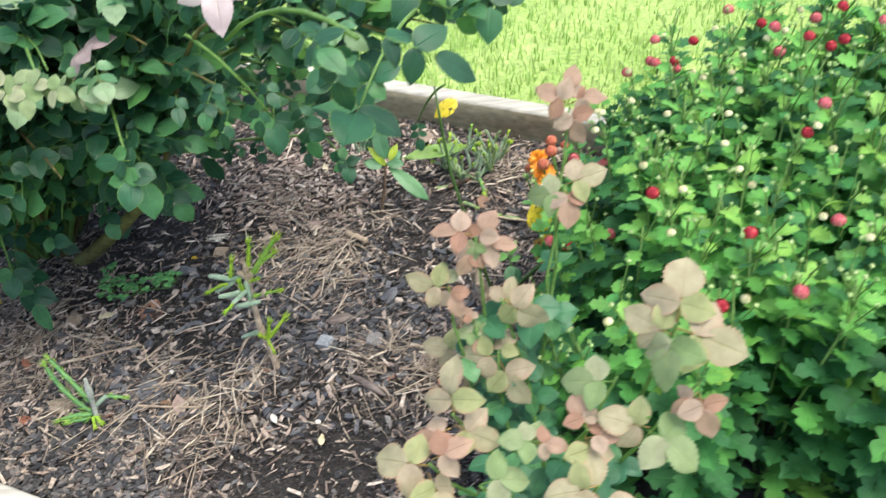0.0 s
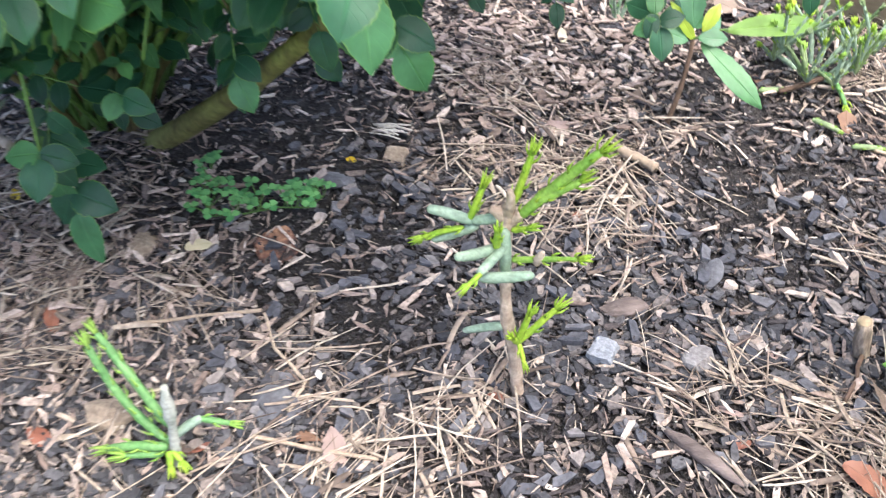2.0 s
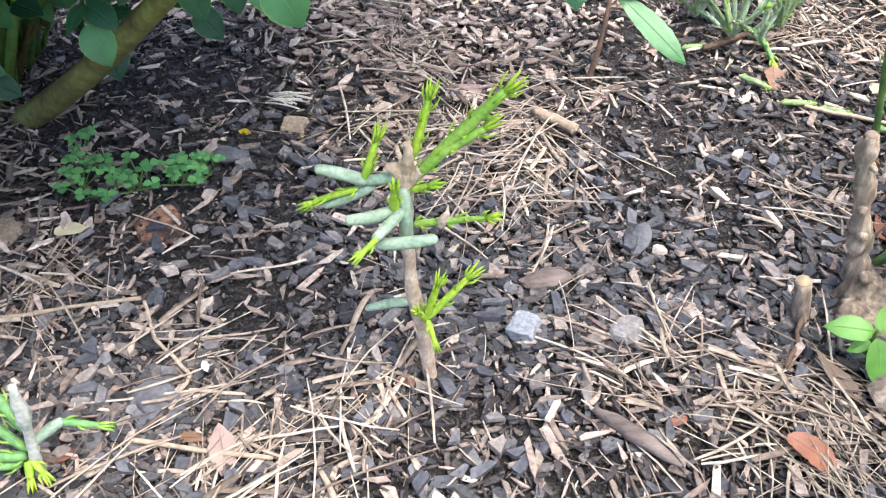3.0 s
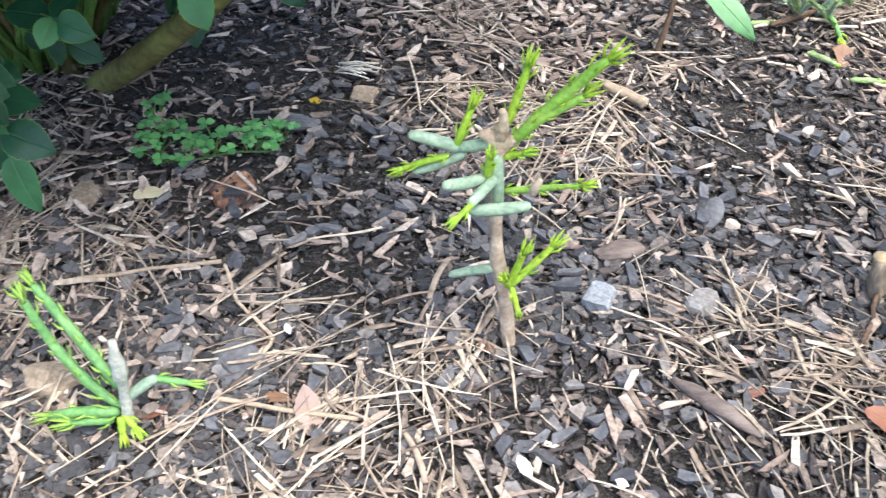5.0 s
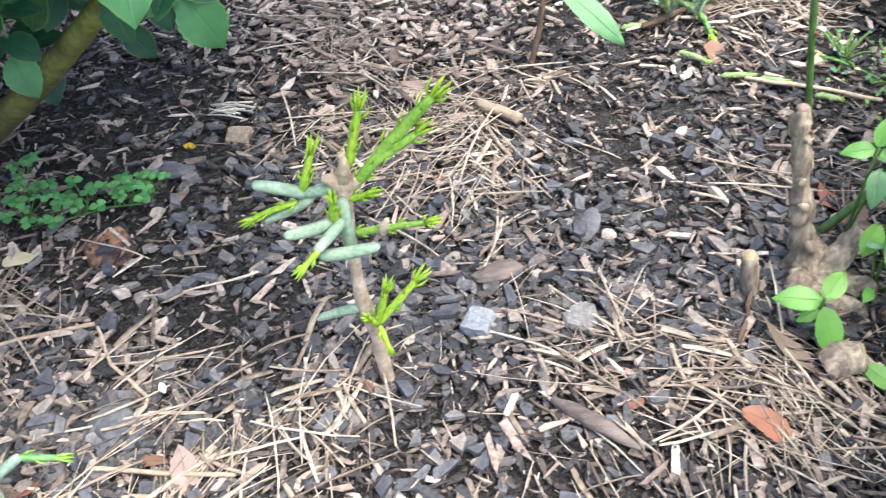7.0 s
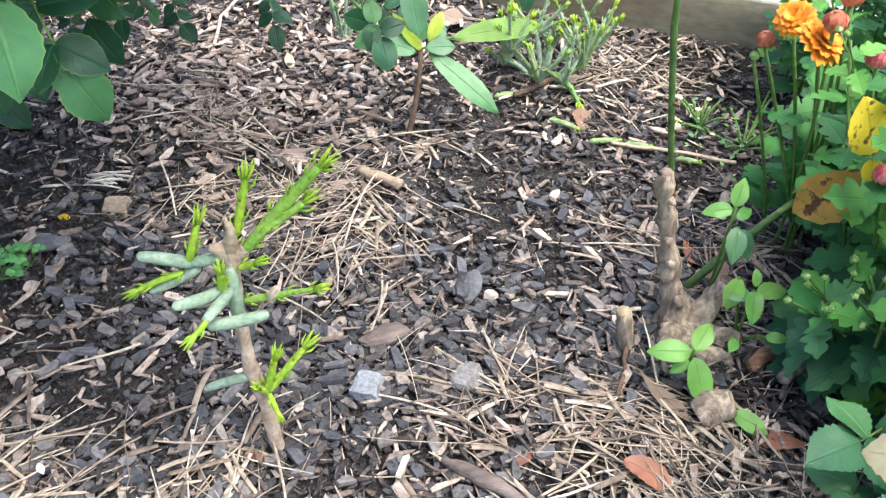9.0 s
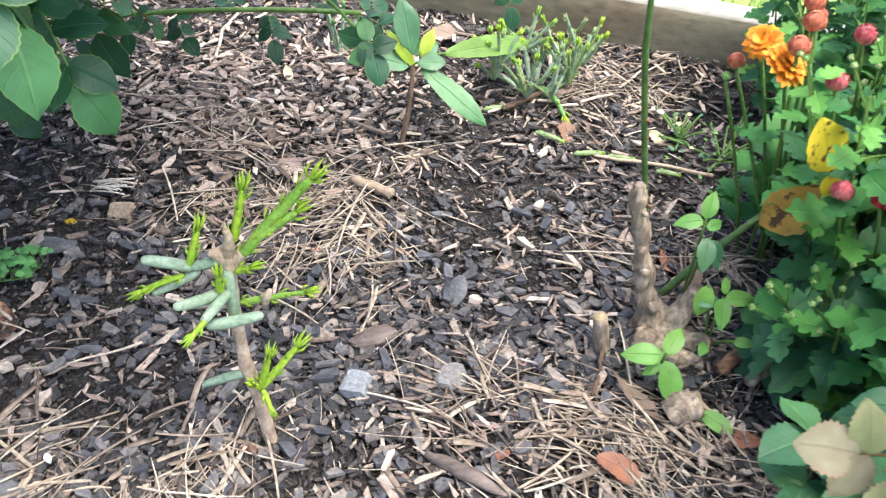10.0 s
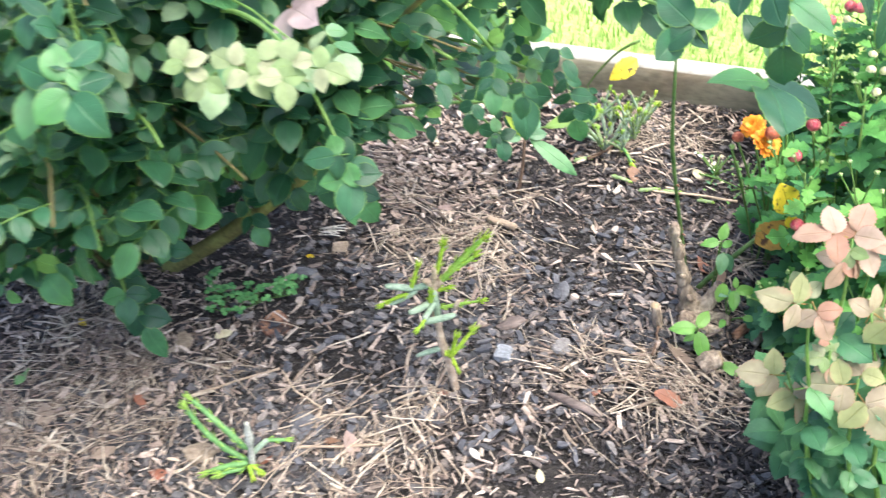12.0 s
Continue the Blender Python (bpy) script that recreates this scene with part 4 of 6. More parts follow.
    for p, way in (((0.004, 0.838, 0.140), (-0.85, -0.3, -0.1)), ((-0.004, 0.82, 0.118), (-0.7, -0.6, -0.2)), ((0.015, 0.80, 0.13), (0.1, -0.9, -0.1)), ((-0.01, 0.77, 0.13), (-0.8, -0.1, 0.05)), ((-0.01, 0.76, 0.12), (-0.5, -0.8, 0.0)), ((0.01, 0.77, 0.10), (-0.7, -0.5, -0.1)), ((0.035, 0.735, 0.33), (0.0, -0.6, -0.5)), ((0.03, 0.75, 0.24), (0.2, -0.8, -0.2)), ((-0.01, 0.745, 0.22), (-0.6, -0.6, -0.2)),
                   ((0.03, 0.77, 0.15), (-0.2, -0.8, 0.1)), ((0.0, 0.74, 0.12), (-0.2, -0.9, 0.0)), ((0.05, 0.75, 0.14), (0.3, -0.8, 0.1)), ((0.02, 0.78, 0.12), (-0.9, 0.3, 0.0)), ((0.0, 0.72, 0.15), (-0.3, -0.8, 0.1)), ((0.04, 0.71, 0.17), (0.4, -0.7, 0.1)),
                   ((0.05, 0.835, 0.145), (-0.8, 0.15, -0.05)), ((0.04, 0.82, 0.135), (-0.8, -0.1, -0.15)), ((0.055, 0.83, 0.165), (-0.7, 0.3, 0.0)), ((0.045, 0.80, 0.14), (-0.6, -0.2, -0.1)), ((0.06, 0.82, 0.17), (-0.4, -0.5, 0.05))):
        shared("leaf", r.choice(dark), rose, aim(Vector(p) + Vector((0.008, 0, 0)), way, (0, -0.4, 1), r.uniform(0.66, 0.86)))


young_rose()


# ---- chrysanthemums ----
def ball(r, radius, squash=0.8, petals=26):
    """A tight bloom: small petals laid over a globe."""
    b = Buf()
    for i in range(petals):
        t = (i + 0.5) / petals
        polar = math.acos(1 - 1.55 * t)
        a = i * 2.39996
        d = Vector((math.sin(polar) * math.cos(a), math.sin(polar) * math.sin(a), math.cos(polar) * squash))
        up = (Vector((0, 0, 1)) - d * d.z).normalized()
        p = d * radius * 0.86 - up * radius * 0.3
        b.add(leaflet(radius * 1.0, radius * 0.62, 4, 0.35, 0.32, 0, cols=2, blunt=1.2), aim(p, up + d * 0.3, d))
    core = tube([(0, 0, -radius * 0.7 * squash), (0, 0, -radius * 0.3 * squash), (0, 0, radius * 0.25 * squash), (0, 0, radius * 0.7 * squash)], [radius * 0.35, radius * 0.74, radius * 0.76, radius * 0.3], 8)
    b.add(core)
    return b


def mum_leaf(r, L, n=13):
    """A lobed leaf on a short stalk: blunt lobes that point forwards, widest past the middle."""
    vs, uv, fs = [], [], []
    W = L * r.uniform(0.5, 0.64)
    fold, droop, ph = r.uniform(0.05, 0.4), r.uniform(-0.05, 0.3), r.uniform(0, 6)
    for i in range(n + 1):
        t = i / n
        half = W / 2 * math.sin(math.pi * t ** 1.15) ** 0.7 * (0.56, 0.94, 1.12)[i % 3] if 0.16 < t < 1 else 0.05 * W
        for s in (-1, 0, 1):
            x = s * half
            z = fold * abs(x) - droop * L * t * t + 0.05 * W * math.sin(ph + 8 * t + 2 * s) * abs(s)
            vs.append((x, t * L + (0.09 * L * abs(s) if i % 3 == 2 else 0.0) * (1 - t), z))
            uv.append((0.5 + s / 2, t))
    for i in range(n):
        for k in range(2):
            a = i * 3 + k
            fs.append((a, a + 1, a + 4, a + 3))
    return np.array(vs), fs, np.array(uv)


def shoot(r, h, low=0.38, count=0, size=1.0):
    """A leafy stem of height h with buds at its top."""
    b = Buf()
    b.add(tube([(0, 0, 0), (0.01, 0, h * 0.5), (0, 0.004, h)], [0.0025, 0.002, 0.0014], 5), mat=1)
    n = count or (26 if low > 0.2 else 32)
    for i in range(n):
        f = low + (0.98 - low) * i / n
        a = i * 2.4 + r.uniform(-0.3, 0.3)
        L = size * (0.056 - 0.03 * max(0, (f - 0.62) / 0.38)) * r.uniform(0.8, 1.15)
        way = Vector((math.cos(a), math.sin(a), r.uniform(0.0, 0.55)))
        # most leaves near the top of the stem take the fourth material
        b.add(mum_leaf(r, L), aim((0, 0, h * f), way, (r.uniform(-0.5, 0.5), r.uniform(-0.6, 0.4), 1)), 3 if f > 0.8 and r.random() < 0.7 else 0)
    for i in range(r.randint(2, 4)):
        a = i * 2.1 + r.random()
        q = Vector((math.cos(a) * 0.02, math.sin(a) * 0.02, h + r.uniform(0.0, 0.03)))
        b.add(tube(bend((0, 0, h - 0.03), q, (0, 0, 0), 2), 0.0009, 4, False), mat=1)
        b.add(ball(r, r.uniform(0.0026, 0.004), 0.8, 8).shape(), Matrix.Translation(q), 2)
    return b


def mound_height(x, y):
    """The mound is lower at its end beside the rear edging."""
    d = Vector((x, y - 1.578, 0))
    u, v = d.dot(ALONG), d.dot(INWARD)
    low = max(0.0, 1 - max(0.0, u - 0.25) / 0.3) * max(0.0, min(1.0, (0.42 - v) / 0.2))
    return 0.36 - 0.10 * low + 0.05 * max(0.0, min(1.0, (u - 0.42) / 0.25)) * max(0.0, min(1.0, (0.5 - v) / 0.3)) + 0.03 * noise.noise((x * 5, y * 5, 2.2))


def mum_left(y):
    return 0.122 + 0.071 * min(1.0, max(0.0, (y - 1.02) / 0.12)) + 0.04 * max(0.0, y - 1.1) / 0.3 + 0.05 * max(0.0, 0.7 - y)


def chrysanthemums():
    r = random.Random(21)
    bush = thing("chrysanthemum_bush", bed(0.75, 0.5), "broad chrysanthemum mound with crimson buds and green leaves", "chrysanthemum")
    kinds = [shoot(random.Random(100 + i), 0.36).mesh("shoot", [M_MUM, M_STEM, M_BUD, M_MUMTOP]) for i in range(8)]
    full = [shoot(random.Random(120 + i), 0.36, 0.06).mesh("shoot", [M_MUM, M_STEM, M_BUD, M_MUMTOP]) for i in range(6)]
    spots = []
    step = 0.047
    for i in range(34):
        for j in range(22):
            p = bed(-0.25 + i * step + r.uniform(-0.018, 0.018), 0.06 + j * step * 0.95 + r.uniform(-0.018, 0.018))
            if p.x > mum_left(p.y) and p.x < 1.15 and p.y > 0.67 - 0.12 * (p.x - 0.15):
                spots.append(p)
    spots.sort(key=lambda p: (p.x - 0.0) ** 2 + (p.y - 0.8) ** 2)
    rest = Buf()
    far = [shoot(random.Random(200 + i), 0.36) for i in range(4)]
    for i, p in enumerate(spots):
        edge = max(0.0, 1 - (p.x - mum_left(p.y)) / 0.10)
        s = mound_height(p.x, p.y) / 0.36 * (1 - 0.25 * edge)
        m = Matrix.Translation((p.x, p.y, -0.005)) @ pose(0, 0, 0, r.gauss(0, 5), -16 * edge + r.gauss(0, 5), 0) @ pose(0, 0, 0, 0, 0, r.uniform(0, 360)) @ Matrix.Scale(s, 4)
        if i < 300:
            shared("shoot", r.choice(full if (edge > 0.25 and p.y > 0.78) or p.y < 0.72 else kinds), bush, m)
        else:
            q = far[i % 4]
            a = np.array(m)
            rest.v.append(np.concatenate(q.v) @ a[:3, :3].T + a[:3, 3])
            rest.uv.append(np.concatenate(q.uv))
            rest.f.extend([tuple(k + rest.n for k in f) for f in q.f])
            rest.m.extend(q.m)
            rest.n += q.n
    if rest.n:
        part("shoots", rest, [M_MUM, M_STEM, M_BUD, M_MUMTOP], bush, kind="stuff")
    heads = {"crimson": ball(random.Random(1), 0.0076, 0.8, 40).mesh("flower", [M_RED]), "pink": ball(random.Random(2), 0.0082, 0.8, 40).mesh("flower", [M_PINK]), "cream": ball(random.Random(3), 0.0052, 0.6, 34).mesh("flower", [M_CREAM])}
    for i in range(150):
        p = r.choice(spots)
        kind = r.choice(("crimson", "pink", "cream", "cream", "cream", "cream"))
        if i > 116:
            p, kind = bed(r.uniform(0.32, 0.95), r.uniform(0.08, 0.24)), r.choice(("crimson", "pink", "pink", "cream"))
        z = mound_height(p.x, p.y) + r.uniform(-0.005, 0.02)
        shared("flower", heads[kind], bush, pose(p.x + r.uniform(-0.02, 0.02), p.y + r.uniform(-0.02, 0.02), z, r.uniform(-25, 25), r.uniform(-25, 25), 0), kind + " pompon bud")
    # red buds that stand clear at the open side of the mound
    for x, y, z, kind in ((0.085, 0.998, 0.196, "pink"), (0.108, 0.985, 0.198, "crimson"), (0.163, 0.975, 0.222, "pink"), (0.128, 1.098, 0.262, "pink"), (0.166, 1.09, 0.258, "pink"), (0.10, 1.07, 0.24, "pink")):
        part("stem", Buf().add(tube(bend((x + 0.04, y + 0.02, 0.0), (x, y, z - 0.004), (0.012, 0, 0), 5), 0.0013, 5)), [M_STEM], bush)
        shared("flower", heads[kind], bush, pose(x, y, z, r.uniform(-20, 20), r.uniform(-20, 20), 0), kind + " pompon bud")


chrysanthemums()


# ---- pencil cactus ----
def spikes(r, pts, rad, step, L, tipped=True):
    """Short awl leaves along a limb, thicker at its tip."""
    b = Buf()
    n = len(pts) - 1
    total = sum((Vector(pts[i + 1]) - Vector(pts[i])).length for i in range(n))
    d = step
    j = 0
    while d < total:
        f = d / total * n
        i = min(n - 1, int(f))
        p = Vector(pts[i]).lerp(Vector(pts[i + 1]), f - i)
        along = (Vector(pts[i + 1]) - Vector(pts[i])).normalized()
        s = along.orthogonal().normalized()
        s = Matrix.Rotation(j * 2.4, 3, along) @ s
        q = p + s * rad * 0.7
        l = L * r.uniform(0.7, 1.2)
        b.add(tube([q, q + (s * 0.6 + along * 0.7) * l * 0.6, q + (s * 0.5 + along * 1.2) * l], [0.0011, 0.0009, 0.0002], 4))
        d += step
        j += 1
    if tipped:
        e = Vector(pts[-1])
        along = (e - Vector(pts[-2])).normalized()
        for k in range(5):
            s = Matrix.Rotation(k * 1.26, 3, along) @ along.orthogonal().normalized()
            b.add(tube([e - along * 0.004, e + along * L * 0.5 + s * L * 0.3, e + along * L * 1.5 + s * L * 0.5], [0.0016, 0.0012, 0.0002], 4))
    return b


def limb(parent, r, a, b_, rad, mats, lift=(0, 0, 0), leafy=True, taper=0.75, name="limb", label="", awl=0.007):
    pts = bend(a, b_, lift, 7)
    rad *= 0.64
    pts = [pts[0].lerp(pts[1], 0.0), pts[0].lerp(pts[1], 0.35)] + pts[1:7] + [pts[6].lerp(pts[7], 0.7), pts[7]]
    radii = [rad * q * (1 - (1 - taper) * k / 9) for k, q in enumerate((0.45, 0.85, 1.0, 1.1, 1.05, 1.12, 1.05, 1.0, 0.85, 0.4))]
    ob = part(name, Buf().add(tube(pts, radii, 8)), [mats[0]], parent, label)
    if leafy:
        part("leaves", spikes(r, pts, rad, 0.0055, awl), [mats[1]], ob)


def main_cactus():
    r = random.Random(17)
    c = thing("pencil_cactus", (-0.322, 0.964, 0.0), "young pencil cactus with corky stem and bright green tips", "cactus")
    stem = [(-0.321, 0.962, -0.02), (-0.322, 0.964, 0.004), (-0.325, 0.967, 0.025), (-0.328, 0.970, 0.047), (-0.333, 0.975, 0.068), (-0.336, 0.978, 0.086), (-0.338, 0.982, 0.109), (-0.340, 0.986, 0.131), (-0.340, 0.990, 0.157), (-0.340, 0.993, 0.180)]
    radii = [0.0056, 0.0054, 0.005, 0.0048, 0.005, 0.0046, 0.0046, 0.0044, 0.0046, 0.0042]
    part("stem", Buf().add(knotty(stem, radii, r, 12, 0.16)), [M_CORK], c, "corky tan stem")
    for pts, rad in (([(-0.340, 0.992, 0.166), (-0.347, 0.991, 0.176), (-0.352, 0.990, 0.179)], [0.0042, 0.0036, 0.002]), ([(-0.340, 0.992, 0.172), (-0.338, 0.990, 0.188), (-0.339, 0.990, 0.197)], [0.0044, 0.0036, 0.002]),
                     ([(-0.339, 0.992, 0.164), (-0.333, 0.992, 0.172), (-0.330, 0.991, 0.176)], [0.0042, 0.0042, 0.0036])):
        part("stub", Buf().add(knotty(pts, rad, r, 8, 0.3)), [M_CORK], c)
    fresh = (M_TIP, M_TIP)
    pale = (M_GLAUCOUS, M_TIP)
    limb(c, r, (-0.332, 0.992, 0.171), (-0.283, 0.979, 0.245), 0.0066, (M_ARM, M_TIP), (0, 0, 0.002), True, 0.72, awl=0.009)
    limb(c, r, (-0.320, 0.986, 0.192), (-0.293, 0.982, 0.217), 0.0048, (M_ARM, M_TIP), awl=0.0075)
    limb(c, r, (-0.336, 0.994, 0.182), (-0.326, 0.996, 0.226), 0.0044, fresh, awl=0.008)
    limb(c, r, (-0.341, 0.993, 0.171), (-0.365, 0.995, 0.162), 0.0056, pale, (0, 0, -0.001), False, 0.95)
    limb(c, r, (-0.363, 0.995, 0.161), (-0.396, 0.997, 0.169), 0.0062, pale, (0, 0, 0.001), False, 0.85)
    limb(c, r, (-0.366, 0.995, 0.163), (-0.357, 0.997, 0.194), 0.0042, fresh, awl=0.008)
    limb(c, r, (-0.360, 0.995, 0.158), (-0.393, 0.997, 0.138), 0.0056, pale, (0, 0, -0.001), False, 0.75)
    limb(c, r, (-0.370, 0.994, 0.156), (-0.402, 0.997, 0.139), 0.0036, fresh, (0, 0, 0.001), awl=0.006)
    limb(c, r, (-0.343, 0.982, 0.152), (-0.371, 0.947, 0.174), 0.0062, pale, (0, 0, -0.002), False, 0.85)
    limb(c, r, (-0.346, 0.976, 0.154), (-0.345, 0.970, 0.177), 0.0046, fresh, awl=0.007)
    limb(c, r, (-0.336, 0.986, 0.164), (-0.324, 0.979, 0.174), 0.0036, fresh, awl=0.006)
    limb(c, r, (-0.341, 0.984, 0.167), (-0.338, 0.976, 0.129), 0.0064, pale, (0, -0.002, 0), False, 0.95)
    limb(c, r, (-0.341, 0.976, 0.156), (-0.356, 0.948, 0.158), 0.0056, pale, (0, 0, 0), False, 0.85)
    limb(c, r, (-0.354, 0.948, 0.159), (-0.363, 0.941, 0.153), 0.0032, fresh, awl=0.0055)
    limb(c, r, (-0.356, 0.959, 0.143), (-0.319, 0.957, 0.152), 0.0062, pale, (0, 0, -0.001), False, 0.85)
    limb(c, r, (-0.335, 0.980, 0.141), (-0.288, 0.958, 0.170), 0.0044, (M_ARM, M_TIP), (0, 0, 0.0), True, 0.35, awl=0.005)
    part("stub", Buf().add(knotty([(-0.318, 0.972, 0.149), (-0.315, 0.970, 0.157), (-0.314, 0.969, 0.162)], [0.003, 0.0028, 0.0014], r, 8, 0.3)), [M_CORK], c)
    limb(c, r, (-0.326, 0.968, 0.066), (-0.299, 0.980, 0.095), 0.0046, fresh, awl=0.008)
    limb(c, r, (-0.327, 0.968, 0.064), (-0.319, 0.970, 0.097), 0.0046, fresh, awl=0.008)
    limb(c, r, (-0.325, 0.964, 0.069), (-0.320, 0.958, 0.053), 0.0034, fresh, awl=0.005)
    limb(c, r, (-0.327, 0.966, 0.068), (-0.331, 0.957, 0.085), 0.0038, fresh, awl=0.006)
    limb(c, r, (-0.334, 0.975, 0.076), (-0.368, 0.978, 0.062), 0.0056, pale, (0, 0, 0.001), False, 0.7)


def small_cactus():
    r = random.Random(18)
    c = thing("pencil_cactus", (-0.572, 0.880, 0.0), "small pencil cactus with long thorny green limbs", "cactus")
    part("stem", Buf().add(knotty(bend((-0.574, 0.876, -0.02), (-0.563, 0.880, 0.096), (0.001, 0, 0), 6), [0.0056, 0.005, 0.0042, 0.0034, 0.0036, 0.0046, 0.003], r, 10, 0.3)), [M_GREYCORK], c, "grey corky stub")
    green = (M_CACTUS, M_ARM)
    limb(c, r, (-0.574, 0.881, 0.024), (-0.636, 0.919, 0.086), 0.0056, green, (-0.006, 0, -0.010), taper=0.85, awl=0.007)
    limb(c, r, (-0.572, 0.884, 0.040), (-0.629, 0.924, 0.094), 0.0054, green, (0.0, 0, 0.001), taper=0.85, awl=0.007)
    limb(c, r, (-0.570, 0.880, 0.034), (-0.547, 0.886, 0.053), 0.0052, (M_GLAUCOUS, M_TIP), (0, 0, 0.001), False, 1.0)
    limb(c, r, (-0.549, 0.886, 0.052), (-0.527, 0.890, 0.043), 0.0040, green, awl=0.006)
    limb(c, r, (-0.574, 0.876, 0.026), (-0.622, 0.873, 0.020), 0.0060, green, (0, 0, 0.003), awl=0.008)
    limb(c, r, (-0.578, 0.874, 0.020), (-0.606, 0.868, 0.022), 0.0046, green, awl=0.008)
    limb(c, r, (-0.573, 0.874, 0.024), (-0.571, 0.866, 0.016), 0.0048, (M_TIP, M_TIP), awl=0.006)
    limb(c, r, (-0.572, 0.876, 0.024), (-0.562, 0.868, 0.020), 0.0042, (M_TIP, M_TIP), awl=0.006)


# ---- clover, stumps, weeds, sapling and the rest on the mulch ----
def blade(L, W, r, fold=0.15, droop=0.1, teeth=0.0, wave=0.04, n=8, blunt=0.85):
    return leaflet(L, W, n, fold, droop, teeth, wave=wave, blunt=blunt, r=r)


def clover_patch():
    r = random.Random(31)
    patch = thing("clover_patch", (-0.58, 1.15, 0.0), "small creeping patch of bright green clover on dark soil", "clover")
    run = [Vector(p) for p in ((-0.640, 1.205, 0.004), (-0.632, 1.170, 0.006), (-0.622, 1.138, 0.006), (-0.590, 1.143, 0.008), (-0.560, 1.155, 0.008), (-0.530, 1.160, 0.006), (-0.520, 1.182, 0.005))]
    part("runner", Buf().add(tube(run, 0.0009, 5)), [M_STEM], patch)
    for i in range(54):
        k = r.random() * (len(run) - 1)
        p = run[int(k)].lerp(run[int(k) + 1], k % 1)
        top = p + Vector((r.gauss(0, 0.011), r.gauss(0, 0.009), r.uniform(0.008, 0.026)))
        b = Buf().add(tube(bend(p, top, (0, 0, 0.002), 3), 0.0006, 4), mat=1)
        turn = r.uniform(0, 6.28)
        size = r.uniform(0.005, 0.0088)
        for j in range(3):
            a = turn + j * 2.094
            b.add(leaflet(size, size * 0.95, 5, 0.3, 0.15, 0, blunt=1.25, cols=2), aim(top, (math.cos(a), math.sin(a), 0.15), (r.uniform(-0.2, 0.2), -0.2, 1)))
        part("leaf", b, [M_CLOVER, M_STEM], patch)


def knotty(pts, rad, r, seg=11, rough=0.18):
    """A knotty woody limb."""
    fine, wide = [], []
    for i in range(len(pts) - 1):
        for k in range(4):
            fine.append(Vector(pts[i]).lerp(Vector(pts[i + 1]), k / 4))
            wide.append(rad[i] + (rad[i + 1] - rad[i]) * k / 4)
    pts, rad = fine + [Vector(pts[-1])], wide + [rad[-1]]
    n = len(pts)
    v, f, uv = tube(pts, rad, seg)
    out = []
    for i, p in enumerate(v):
        c = Vector(pts[min(n - 1, i // seg)])
        d = Vector(p) - c
        q = Vector(p)
        out.append(tuple(c + d * (1 + rough * (1.6 * noise.noise(q * 70) + 0.9 * noise.noise(q * 210)) + rough * r.uniform(-0.15, 0.15))))
    return np.array(out), f, uv


